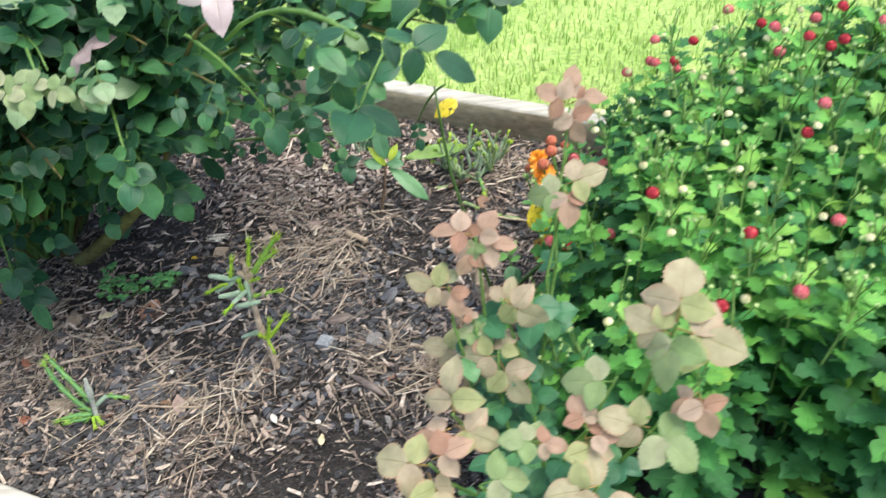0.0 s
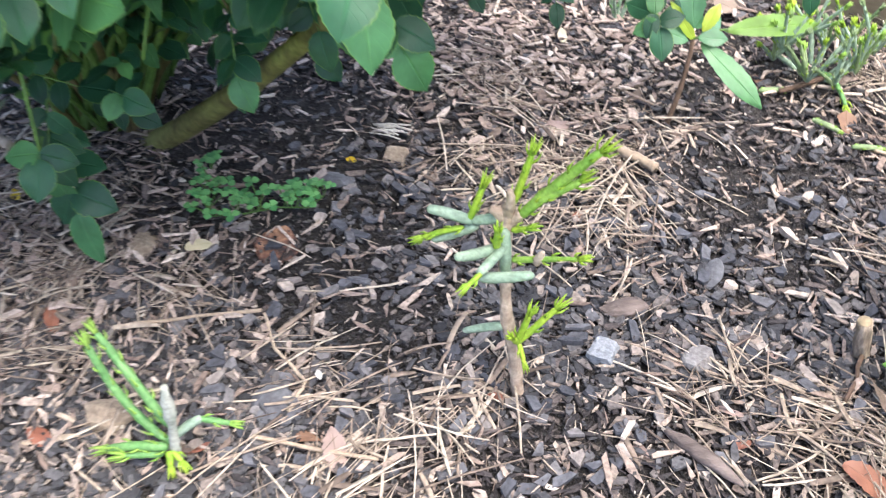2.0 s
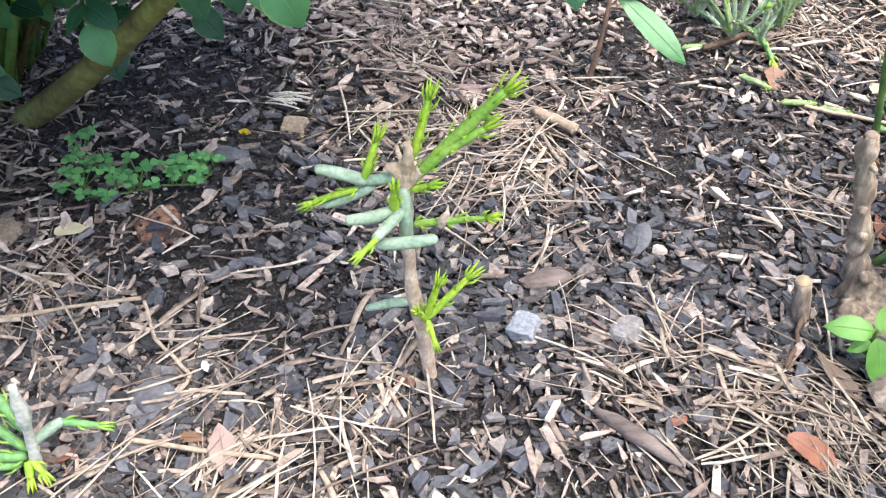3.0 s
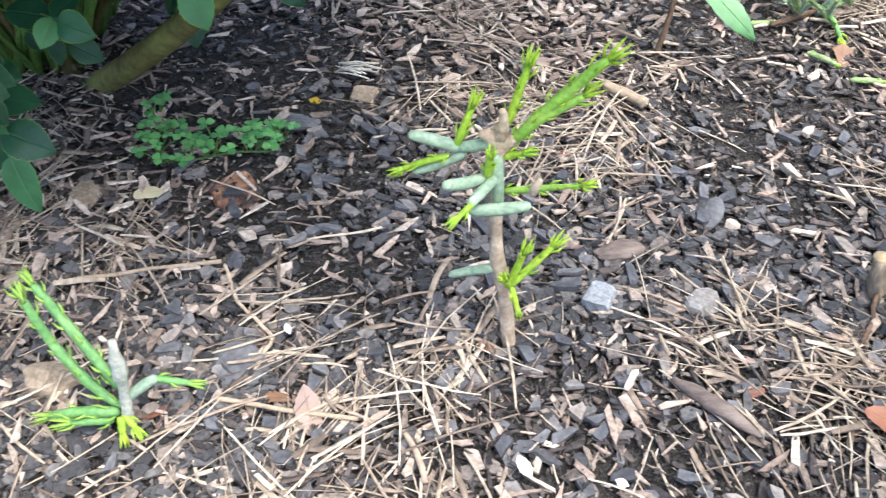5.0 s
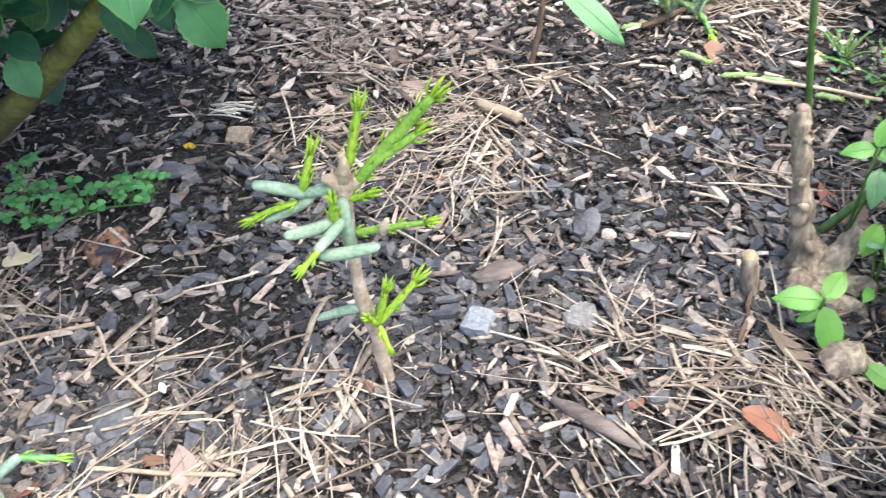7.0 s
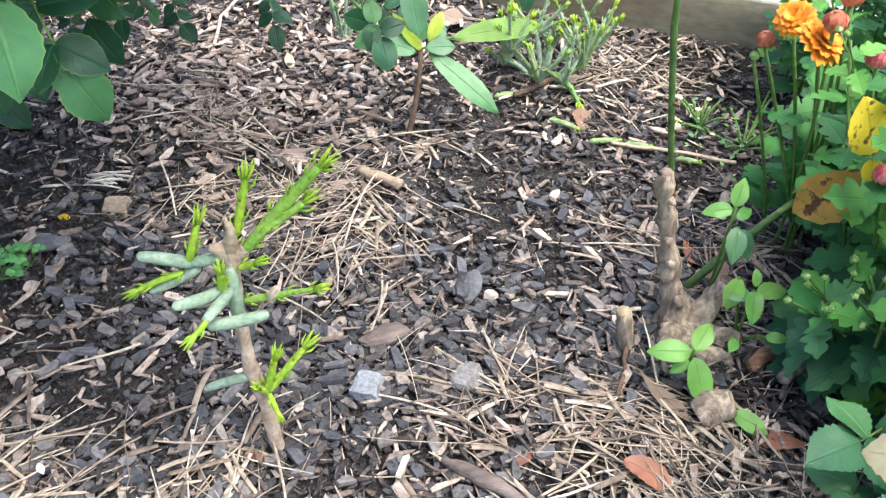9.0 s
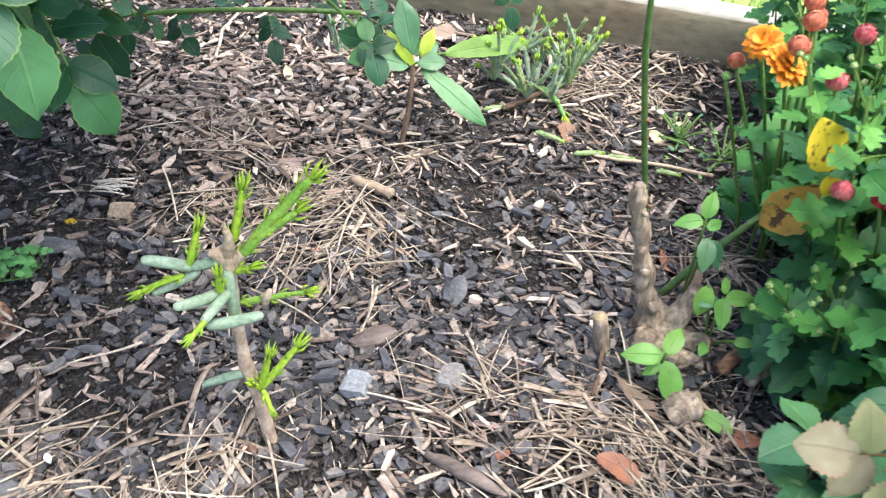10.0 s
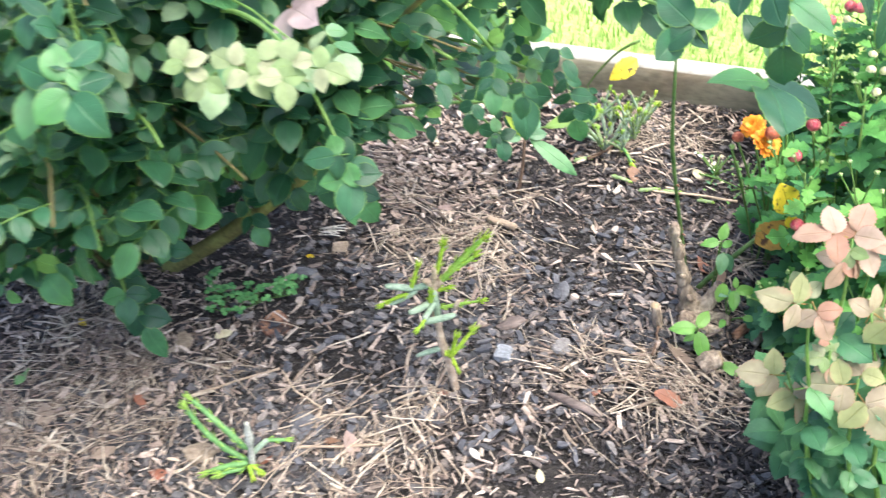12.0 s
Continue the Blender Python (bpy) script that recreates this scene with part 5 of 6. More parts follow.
def rose_stump():
    r = random.Random(41)
    base = Vector((0.0, 1.058, 0.0))
    st = thing("rose_stump", base, "old knotty rose stump with one green thorny cane", "rose stump")
    main = [(0.006, 1.052, -0.02), (0.002, 1.056, 0.010), (-0.004, 1.059, 0.030), (-0.009, 1.060, 0.048), (-0.013, 1.061, 0.066), (-0.020, 1.061, 0.086), (-0.025, 1.061, 0.106), (-0.031, 1.060, 0.128), (-0.036, 1.060, 0.148), (-0.037, 1.060, 0.160)]
    part("trunk", Buf().add(knotty(main, [0.022, 0.0185, 0.0115, 0.0082, 0.0088, 0.0066, 0.0074, 0.0058, 0.0066, 0.0056], r, 18, 0.34)), [M_STUMP], st, "grey-brown cut trunk")
    part("cut_face", Buf().add(tube([(-0.0370, 1.06, 0.1585), (-0.0373, 1.06, 0.1612)], [0.0052, 0.004], 10)), [M_OLDCUT], st, "darkened old cut")
    for pts, rad in (([(0.006, 1.048, 0.002), (0.022, 1.050, 0.018), (0.030, 1.052, 0.034), (0.036, 1.053, 0.050)], [0.015, 0.010, 0.0082, 0.0086]),
                     ([(0.004, 1.045, 0.0), (-0.010, 1.032, 0.006), (0.004, 1.018, 0.008), (0.030, 1.008, 0.006)], [0.014, 0.012, 0.010, 0.007]),
                     ([(0.012, 1.045, 0.0), (0.03, 1.030, 0.008), (0.044, 1.022, 0.012)], [0.015, 0.0105, 0.0088]), ([(-0.004, 1.045, 0.0), (-0.012, 1.038, 0.010), (-0.014, 1.034, 0.014)], [0.013, 0.009, 0.0075])):
        part("stub", Buf().add(knotty(pts, rad, r, 14, 0.32)), [M_STUMP], st)
        d = (Vector(pts[-1]) - Vector(pts[-2])).normalized()
        part("cut_face", Buf().add(tube([Vector(pts[-1]) - d * 0.001, Vector(pts[-1]) + d * 0.0012], [rad[-1] * 0.92, rad[-1] * 0.8], 10)), [M_OLDCUT], st, "darkened old cut")
    for p, size in (((-0.004, 1.047, 0.036), 0.0052), ((-0.018, 1.052, 0.074), 0.0042), ((-0.025, 1.053, 0.098), 0.0036), ((0.004, 1.052, 0.024), 0.006), ((-0.030, 1.053, 0.136), 0.0034)):
        part("knot", Buf().add(knotty([(p[0], p[1] + 0.006, p[2]), (p[0], p[1], p[2] + 0.001), (p[0], p[1] - 0.003, p[2] + 0.002)], [size, size, size * 0.6], r, 9, 0.25)), [M_STUMP], st)
    cane = bend((0.012, 1.085, -0.01), (-0.034, 1.085, 0.20), (0, 0, 0), 6) + [Vector((-0.046, 1.085, 0.262)), Vector((-0.051, 1.085, 0.31)), Vector((-0.054, 1.085, 0.345)), Vector((-0.058, 1.085, 0.40))]
    c = part("cane", Buf().add(tube(cane, [0.0028, 0.0027, 0.0026, 0.0026, 0.0025, 0.0025, 0.0024, 0.0026, 0.0022, 0.002, 0.0013], 8)), [M_CANEGREEN], st, "upright green thorny cane")
    for k in range(14):
        f = r.uniform(0.5, 7.5)
        p = Vector(cane[int(f)]).lerp(Vector(cane[int(f) + 1]), f % 1)
        a = r.uniform(0, 6.28)
        d = Vector((math.cos(a), math.sin(a), 0.1))
        part("thorn", Buf().add(tube([p + d * 0.002, p + d * 0.0042, p + d * 0.0068 - Vector((0, 0, 0.001))], [0.0018, 0.001, 0.0002], 5)), [M_THORN], c)
    part("cane", Buf().add(tube(bend((0.018, 1.088, 0.004), (0.105, 1.105, 0.085), (0, 0, 0.004), 6), [0.0038, 0.0037, 0.0036, 0.0035, 0.0034, 0.0032, 0.0028], 8)), [M_CANEGREEN], st, "low green cane leaning outwards")


def cut_stub():
    r = random.Random(43)
    st = thing("cut_stub", (-0.05, 1.03, 0.0), "short tan cut rose stub in the mulch", "stub")
    part("wood", Buf().add(knotty([(-0.044, 1.032, -0.01), (-0.050, 1.032, 0.02), (-0.056, 1.033, 0.046)], [0.007, 0.0068, 0.0062], r, 9, 0.12)), [M_STUMP], st)
    part("cut_face", Buf().add(tube([(-0.0558, 1.033, 0.0452), (-0.0563, 1.033, 0.0475)], [0.0058, 0.0054], 9)), [M_CUT], st)
    st = thing("cut_stub", (0.0, 0.968, 0.0), "round sawn rose knob beside the dry straw", "stub")
    part("wood", Buf().add(knotty([(-0.012, 0.960, 0.004), (0.0, 0.962, 0.012), (0.012, 0.960, 0.016)], [0.011, 0.0125, 0.0105], r, 14, 0.2)), [M_STUMP], st)
    part("cut_face", Buf().add(tube([(0.0115, 0.960, 0.0158), (0.0134, 0.9597, 0.0165)], [0.0098, 0.009], 12)), [M_CUT], st)


def weed(base, tips, stems, label, mats):
    r = random.Random(int(base[0] * 1000) + 7)
    w = thing("weed", base, label, "weed", "weeds")
    for p in stems:
        part("stem", Buf().add(tube(bend(base, p, (0, 0, 0.004), 4), 0.0013, 5)), [M_STEM], w)
    for p, way, L in tips:
        part("leaf", Buf().add(blade(L * 0.8, L * 0.45, r, 0.25, 0.2, 0.02, 0.06, 10), aim(p, way, (0, -0.45, 1))), [r.choice(mats)], w)


def weeds():
    g = (M_FRESH, M_FRESH, M_SAPLING)
    weed((0.035, 1.075, 0.0), [((0.032, 1.072, 0.112), (0.25, 0.3, 0.5), 0.030), ((0.030, 1.070, 0.112), (-0.8, 0.0, 0.0), 0.030), ((0.034, 1.062, 0.10), (-0.1, -0.3, -0.2), 0.036), ((0.036, 1.062, 0.098), (0.3, -0.5, -0.6), 0.034),
                              ((0.034, 1.066, 0.105), (0.7, 0.4, 0.2), 0.022)], [(0.032, 1.070, 0.113), (0.035, 1.062, 0.10)], "soft green weed with rounded leaves beside the stump", g)
    weed((0.045, 1.03, 0.0), [((0.028, 1.030, 0.078), (-0.15, -0.3, -0.6), 0.036), ((0.040, 1.026, 0.064), (-0.7, -0.2, 0.1), 0.024), ((0.044, 1.025, 0.065), (0.8, 0.0, 0.05), 0.034), ((0.042, 1.026, 0.066), (-0.2, -0.7, -0.2), 0.034), ((0.044, 1.028, 0.068), (0.1, 0.4, 0.6), 0.018),
                             ((0.028, 1.005, 0.036), (-0.4, -0.5, 0.1), 0.020), ((0.050, 1.003, 0.038), (0.5, -0.3, 0.2), 0.022)], [(0.042, 1.026, 0.066), (0.028, 1.03, 0.078), (0.05, 1.003, 0.038)], "green weed with paired leaves at the stump's foot", g)
    weed((-0.008, 0.999, 0.0), [((-0.011, 0.996, 0.036), (-1, 0.1, 0.12), 0.042), ((-0.010, 0.996, 0.037), (0.6, 0.55, 0.35), 0.036), ((-0.010, 0.992, 0.034), (0.08, -0.75, -0.5), 0.046), ((-0.011, 0.996, 0.026), (-0.8, -0.3, -0.2), 0.022)],
         [(-0.010, 0.996, 0.038)], "bright green broad-leaved seedling in the mulch", (M_FRESH,))
    weed((0.012, 0.955, 0.0), [((0.012, 0.955, 0.012), (0.6, -0.7, 0.05), 0.036)], [(0.012, 0.955, 0.014)], "single green weed leaf beside the sawn knob", (M_FRESH,))
    r = random.Random(52)
    tips = []
    for k in range(60):
        p = Vector((0.155 + r.gauss(0, 0.036), 1.29 + r.gauss(0, 0.03), 0.009 + r.uniform(0, 0.006)))
        tips.append((p, (r.uniform(-1, 1), r.uniform(-1, 1), r.uniform(0, 0.5)), r.uniform(0.004, 0.009)))
    weed((0.155, 1.285, 0.0), tips, [p for p, _, _ in tips[:14]], "low creeping weed with tiny pale leaves", (M_FRESH, M_SAPLING))
    tips = []
    for k in range(16):
        p = Vector((0.122 + r.gauss(0, 0.018), 1.325 + r.gauss(0, 0.02), 0.006 + r.uniform(0, 0.018)))
        tips.append((p, (r.uniform(-1, 1), r.uniform(-1, 1), r.uniform(0, 0.6)), r.uniform(0.005, 0.012)))
    weed((0.122, 1.325, 0.0), tips, [p for p, _, _ in tips], "wilted pale weed beside the dug hollow", (M_LEAFBITS["cream"], M_LEAFBITS["white"], M_SAPLING))


def sapling():
    r = random.Random(61)
    s = thing("sapling", (-0.192, 1.322, 0.0), "thin sapling with long toothed leaves and lime shoots", "sapling")
    fork = Vector((-0.171, 1.363, 0.084))
    part("stem", Buf().add(tube(bend((-0.192, 1.319, -0.01), fork, (0.004, 0, 0.002), 6), [0.0034, 0.0032, 0.003, 0.0028, 0.0026, 0.0024, 0.0022], 7)), [M_TWIGBROWN], s)
    part("petiole", Buf().add(tube(bend(fork, (-0.135, 1.380, 0.087), (0, 0, 0.003), 4), 0.0011, 5)), [M_STEM], s)
    for a, b, W, m in (((-0.137, 1.379, 0.087), (-0.024, 1.440, 0.067), 0.026, M_LIMEGREEN), ((-0.163, 1.357, 0.084), (-0.097, 1.315, 0.041), 0.026, M_FRESHBLADE), ((-0.169, 1.363, 0.082), (-0.197, 1.370, 0.121), 0.014, M_LIME),
                       ((-0.163, 1.365, 0.092), (-0.148, 1.380, 0.116), 0.014, M_LIME), ((-0.172, 1.367, 0.094), (-0.181, 1.392, 0.146), 0.027, M_SAPLING), ((-0.167, 1.360, 0.088), (-0.137, 1.360, 0.089), 0.018, M_SAPLING), ((-0.163, 1.366, 0.088), (-0.143, 1.385, 0.098), 0.015, M_SAPLING),
                       ((-0.176, 1.360, 0.084), (-0.207, 1.358, 0.098), 0.020, M_SAPLING)):
        a, b = Vector(a), Vector(b)
        part("leaf", Buf().add(blade((b - a).length, W, r, 0.35, 0.06, 0.03, 0.05, 14, 1.05), aim(a, b - a, (0.1, -0.6, 0.8))), [m], s)


def back_cactus():
    r = random.Random(71)
    c = thing("pencil_cactus", (-0.02, 1.43, 0.0), "bushy pencil cactus with many knobby green limbs", "cactus")
    forks = []
    for k in range(11):
        a = -2.6 + k * 0.57 + r.uniform(-0.2, 0.2)
        foot = Vector((-0.02 + 0.008 * math.cos(a), 1.43 + 0.008 * math.sin(a), -0.005))
        tip = foot + Vector((math.cos(a) * r.uniform(0.03, 0.055), math.sin(a) * r.uniform(0.02, 0.04) - 0.005, r.uniform(0.03, 0.06)))
        limb(c, r, foot, tip, 0.0042, (M_GLAUCOUS, M_CUTTING), (0, 0, 0.004), True, 0.9, awl=0.003)
        forks.append(tip)
    for f in forks:
        for k in range(5):
            tip = f + Vector((r.uniform(-0.028, 0.028), r.uniform(-0.02, 0.02), r.uniform(0.016, 0.05)))
            limb(c, r, f - Vector((0, 0, 0.008)), tip, 0.0034, (r.choice((M_CUTTING, M_GLAUCOUS, M_GLAUCOUS)), r.choice((M_CUTTING, M_ARM, M_TIP))), (0, 0, 0.002), awl=0.0045)
    limb(c, r, (-0.015, 1.425, 0.012), (0.0, 1.362, 0.012), 0.0045, (M_CACTUS, M_TIP), (0, 0, 0.008))
    r2 = random.Random(72)
    d = thing("pencil_cactus", (-0.235, 1.52, 0.0), "small pencil cactus sprout near the rear board", "cactus")
    for k in range(7):
        a = r2.uniform(0, 6.28)
        limb(d, r2, (-0.235, 1.52, -0.005), (-0.235 + 0.022 * math.cos(a), 1.52 + 0.018 * math.sin(a), r2.uniform(0.03, 0.065)), 0.0032, (M_GLAUCOUS, M_CACTUS), awl=0.004)


def orange_mum():
    r = random.Random(81)
    o = thing("chrysanthemum_plant", (0.13, 1.12, 0.0), "chrysanthemum with open orange blooms and coral buds", "chrysanthemum")

    def open_bloom(p, size, tilt):
        b = Buf()
        for ring, (n, ln, lift) in enumerate(((18, 1.0, 0.12), (18, 0.9, 0.38), (14, 0.72, 0.75), (10, 0.55, 1.3))):
            for k in range(n):
                a = 6.28 * (k + 0.5 * (ring % 2)) / n + r.uniform(-0.1, 0.1)
                b.add(leaflet(size * ln * r.uniform(0.88, 1.06), size * 0.36, 7, 0.3, 0.25, 0, cols=2, blunt=2.2), aim((0, 0, 0.001 * ring), (math.cos(a), math.sin(a), lift + r.uniform(-0.12, 0.12)), (0, 0, 1)))
        m = Matrix.Translation(p) @ pose(0, 0, 0, *tilt)
        return Buf().add(b.shape(), m)

    tops = [((0.081, 1.154, 0.226), "bloom", (8, -42, 20)), ((0.087, 1.120, 0.225), "bloom", (24, -16, 70)), ((0.070, 1.165, 0.201), "bud", 0.0072), ((0.086, 1.110, 0.246), "bud", 0.0088), ((0.098, 1.120, 0.261), "bud", 0.0088),
            ((0.099, 1.130, 0.272), "bud", 0.0080), ((0.120, 1.150, 0.250), "bud", 0.006), ((0.065, 1.165, 0.187), "green", 0.004)]
    for p, what, size in tops:
        p = Vector(p)
        foot = Vector((0.135 + r.uniform(-0.02, 0.02), 1.13 + r.uniform(-0.02, 0.02), -0.005))
        pts = bend(foot, p - Vector((0, 0, 0.004)), (0.008, 0, -0.01), 6)
        st = part("stem", Buf().add(tube(pts, 0.0016, 5)), [M_STEM], o)
        for k in range(6):
            q = pts[1 + k % 4].lerp(pts[2 + k % 4], r.random())
            a = r.uniform(-1.2, 1.9)
            part("leaf", Buf().add(mum_leaf(r, r.uniform(0.03, 0.048)), aim(q, (math.cos(a), math.sin(a), 0.2), (0, -0.3, 1))), [M_MUM], st)
        if what == "bloom":
            part("flower", open_bloom(p, 0.0165 if size[1] < -30 else 0.0205, size), [M_ORANGE], o, "open orange bloom")
        else:
            part("flower", Buf().add(ball(r, size, 0.95, 34).shape(), Matrix.Translation(p)), [M_CORAL if what == "bud" else M_BUD], o, "closed coral bud" if what == "bud" else "small green bud")
    # leafy side shoots round the foot of the plant
    # their leaves use the dark copy, painted as if in shade
    kinds = [shoot(random.Random(300 + i), 0.15, 0.12, 15, 1.15).mesh("shoot", [M_MUMSHADE, M_STEM, M_BUD, M_MUM]) for i in range(4)]
    tall = [shoot(random.Random(320 + i), 0.21, 0.2, 20, 1.0).mesh("shoot", [M_MUMSHADE, M_STEM, M_BUD, M_MUMTOP]) for i in range(3)]
    for x, y, tilt, size, tallish in ((0.135, 1.005, -30, 0.85, 0), (0.13, 0.985, -34, 0.85, 0), (0.17, 1.02, -10, 0.9, 0), (0.145, 0.97, -24, 0.95, 0), (0.135, 0.95, -22, 0.95, 0), (0.215, 1.04, -6, 0.9, 1), (0.185, 1.07, -8, 0.9, 1),
                                      (0.185, 1.10, -6, 0.95, 1), (0.225, 1.06, -4, 1.1, 1), (0.18, 1.16, -6, 0.8, 1), (0.19, 1.13, -6, 1.0, 1), (0.205, 1.00, -6, 1.0, 1), (0.165, 0.95, -12, 1.0, 1), (0.17, 1.2, -8, 0.7, 1)):
        shared("shoot", r.choice(tall if tallish else kinds), o, Matrix.Translation((x, y, -0.004)) @ pose(0, 0, 0, r.gauss(4, 5), tilt, 0) @ pose(0, 0, 0, 0, 0, r.uniform(0, 360)) @ Matrix.Scale(size, 4))


def hanging_leaves():
    r = random.Random(91)
    y = thing("yellow_leaf", (0.080, 1.015, 0.203), "yellow rose leaf with dark blotches on its stalk", "leaf")
    part("blade", Buf().add(blade(0.046, 0.033, r, 0.1, 0.05, 0.03, 0.04, 12, 0.9), aim((0.080, 1.012, 0.203), (-0.016, 0.005, 0.042), (0, -1, 0.4))), [M_LEAFBITS["yellow"]], y)
    part("small_blade", Buf().add(blade(0.02, 0.016, r, 0.2, 0.1, 0.04), aim((0.081, 1.012, 0.201), (0.2, -0.15, -0.8), (0, -1, 0.4))), [M_LEAFBITS["yellow"]], y)
    part("stalk", Buf().add(tube(bend((0.080, 1.013, 0.203), (0.15, 1.045, 0.19), (0, 0, 0.004), 4), 0.0012, 5)), [M_STEM], y)
    single("spotted_leaf", Buf().add(blade(0.068, 0.040, r, 0.3, 0.18, 0.05, 0.1, 12, 0.95), aim((0.096, 1.025, 0.176), (-0.038, 0.02, -0.06), (-0.2, -0.8, 0.6))), [M_SPOTTED], (0.08, 1.04, 0.146), "large dying tan leaf with brown spots among chrysanthemum leaves", "leaf")
    single("yellow_leaf", Buf().add(blade(0.045, 0.026, r, 0.2, 0.15, 0.04), aim((-0.035, 1.285, 0.255), (-0.85, -0.3, -0.45), (0, -0.8, 0.7))), [M_LEAFBITS["yellow"]], (-0.05, 1.288, 0.237), "bright yellow dying rose leaf on the bush", "leaf")


def fallen(kind, x, y, L, W, turn, tilt=6, name="fallen_leaf", label=""):
    r = random.Random(int((x + 3) * 1000) + int(y * 777))
    words = {"tan": "dry tan leaf curled on the mulch", "pink": "dry pinkish-beige leaf lying on the mulch", "rust": "rust-red dry leaf lying on the mulch", "brown": "crumpled brown dead leaf on the mulch",
             "cream": "small pale cream leaf on dark soil", "white": "small white flake on dark mulch", "yellow": "small yellow leaf scrap on the soil", "green": "small green fallen leaf on the mulch"}
    z = ground_height(x, y) + (0.012 if kind in ("cream", "white") or W > 0.03 else 0.006) + 0.003 * min(1.6, straw_at(x, y))
    L, W = L * 0.8, W * 0.76
    ob = single(name, Buf().add(blade(L, W, r, r.uniform(0.0, 0.3), r.uniform(-0.22, 0.3), r.uniform(0.03, 0.09), r.uniform(0.05, 0.13), 12, r.uniform(0.7, 1.3)), pose(x, y, z, tilt + r.uniform(-8, 8), r.uniform(-22, 22), turn) @ Matrix.Translation((0, -L / 2, 0))), [M_LEAFBITS[kind]], (x, y, z), label or words[kind], "leaf", "fallen leaves")
    return ob


def stone(name, x, y, size, mat, label, seed, boxy=1.0, category="stone"):
    r = random.Random(seed)
    bm = bmesh.new()
    bmesh.ops.create_icosphere(bm, subdivisions=2, radius=0.5)
    for v in bm.verts:
        k = 1 + 0.35 * noise.noise(v.co * 2.2 + Vector((seed, 0, 0)))
        v.co = Vector([math.copysign(abs(2 * c) ** boxy / 2, c) for c in v.co])
        v.co = Vector((v.co.x * size[0] * k, v.co.y * size[1] * k, v.co.z * size[2] * k))
    me = bpy.data.meshes.new(name)
    bm.to_mesh(me)
    bm.free()
    me.materials.append(mat)
    ob = new(name, me)
    ob.matrix_world = pose(x, y, ground_height(x, y) + size[2] * 0.35 + 0.003, r.uniform(-8, 8), r.uniform(-8, 8), r.uniform(0, 180))
    return tagged(ob, label, category)


def twig(pts, rad, label, mat=None):
    r = random.Random(int(abs(pts[0][0]) * 9999))
    fine = []
    for i in range(len(pts) - 1):
        a, b = Vector((*pts[i], 0)), Vector((*pts[i + 1], 0))
        fine += [a.lerp(b, k / 4) for k in range(4)]
    fine.append(Vector((*pts[-1], 0)))
    fine = [Vector((p.x + r.gauss(0, rad * 0.4), p.y + r.gauss(0, rad * 0.4), ground_height(p.x, p.y) + 0.010 + rad)) for p in fine]
    base = fine[0]
    return single("twig", Buf().add(knotty(fine, [rad * r.uniform(0.85, 1.1) for _ in fine], r, 7, 0.1)), [mat or M_TWIG], base, label, "twig", "twigs")


M_CANEGREEN = surface("green cane bark", [(0.3, (0.05, 0.11, 0.03)), (0.7, (0.12, 0.2, 0.06))], scale=40, fine=200, rough=0.45, bump=0.15)
M_THORN = surface("thorn", [(0.3, (0.16, 0.07, 0.04)), (0.7, (0.25, 0.12, 0.07))], scale=60, rough=0.5, bump=0.1)
M_TWIGBROWN = surface("brown sapling bark", [(0.3, (0.07, 0.045, 0.03)), (0.7, (0.15, 0.1, 0.07))], scale=60, bump=0.4)
M_FRESHBLADE = leaf_surface("mid-green sapling leaf", [(0.0, (0.1, 0.26, 0.1)), (1.0, (0.13, 0.3, 0.12))], by="object", rough=0.35, through_light=0.25, vein=1.2)
M_LIMEGREEN = leaf_surface("light sapling leaf", [(0.0, (0.17, 0.3, 0.06)), (1.0, (0.21, 0.34, 0.07))], by="object", rough=0.4, through_light=0.3, vein=1.15)

main_cactus()
small_cactus()
clover_patch()
rose_stump()
cut_stub()
weeds()
sapling()
back_cactus()
orange_mum()
hanging_leaves()

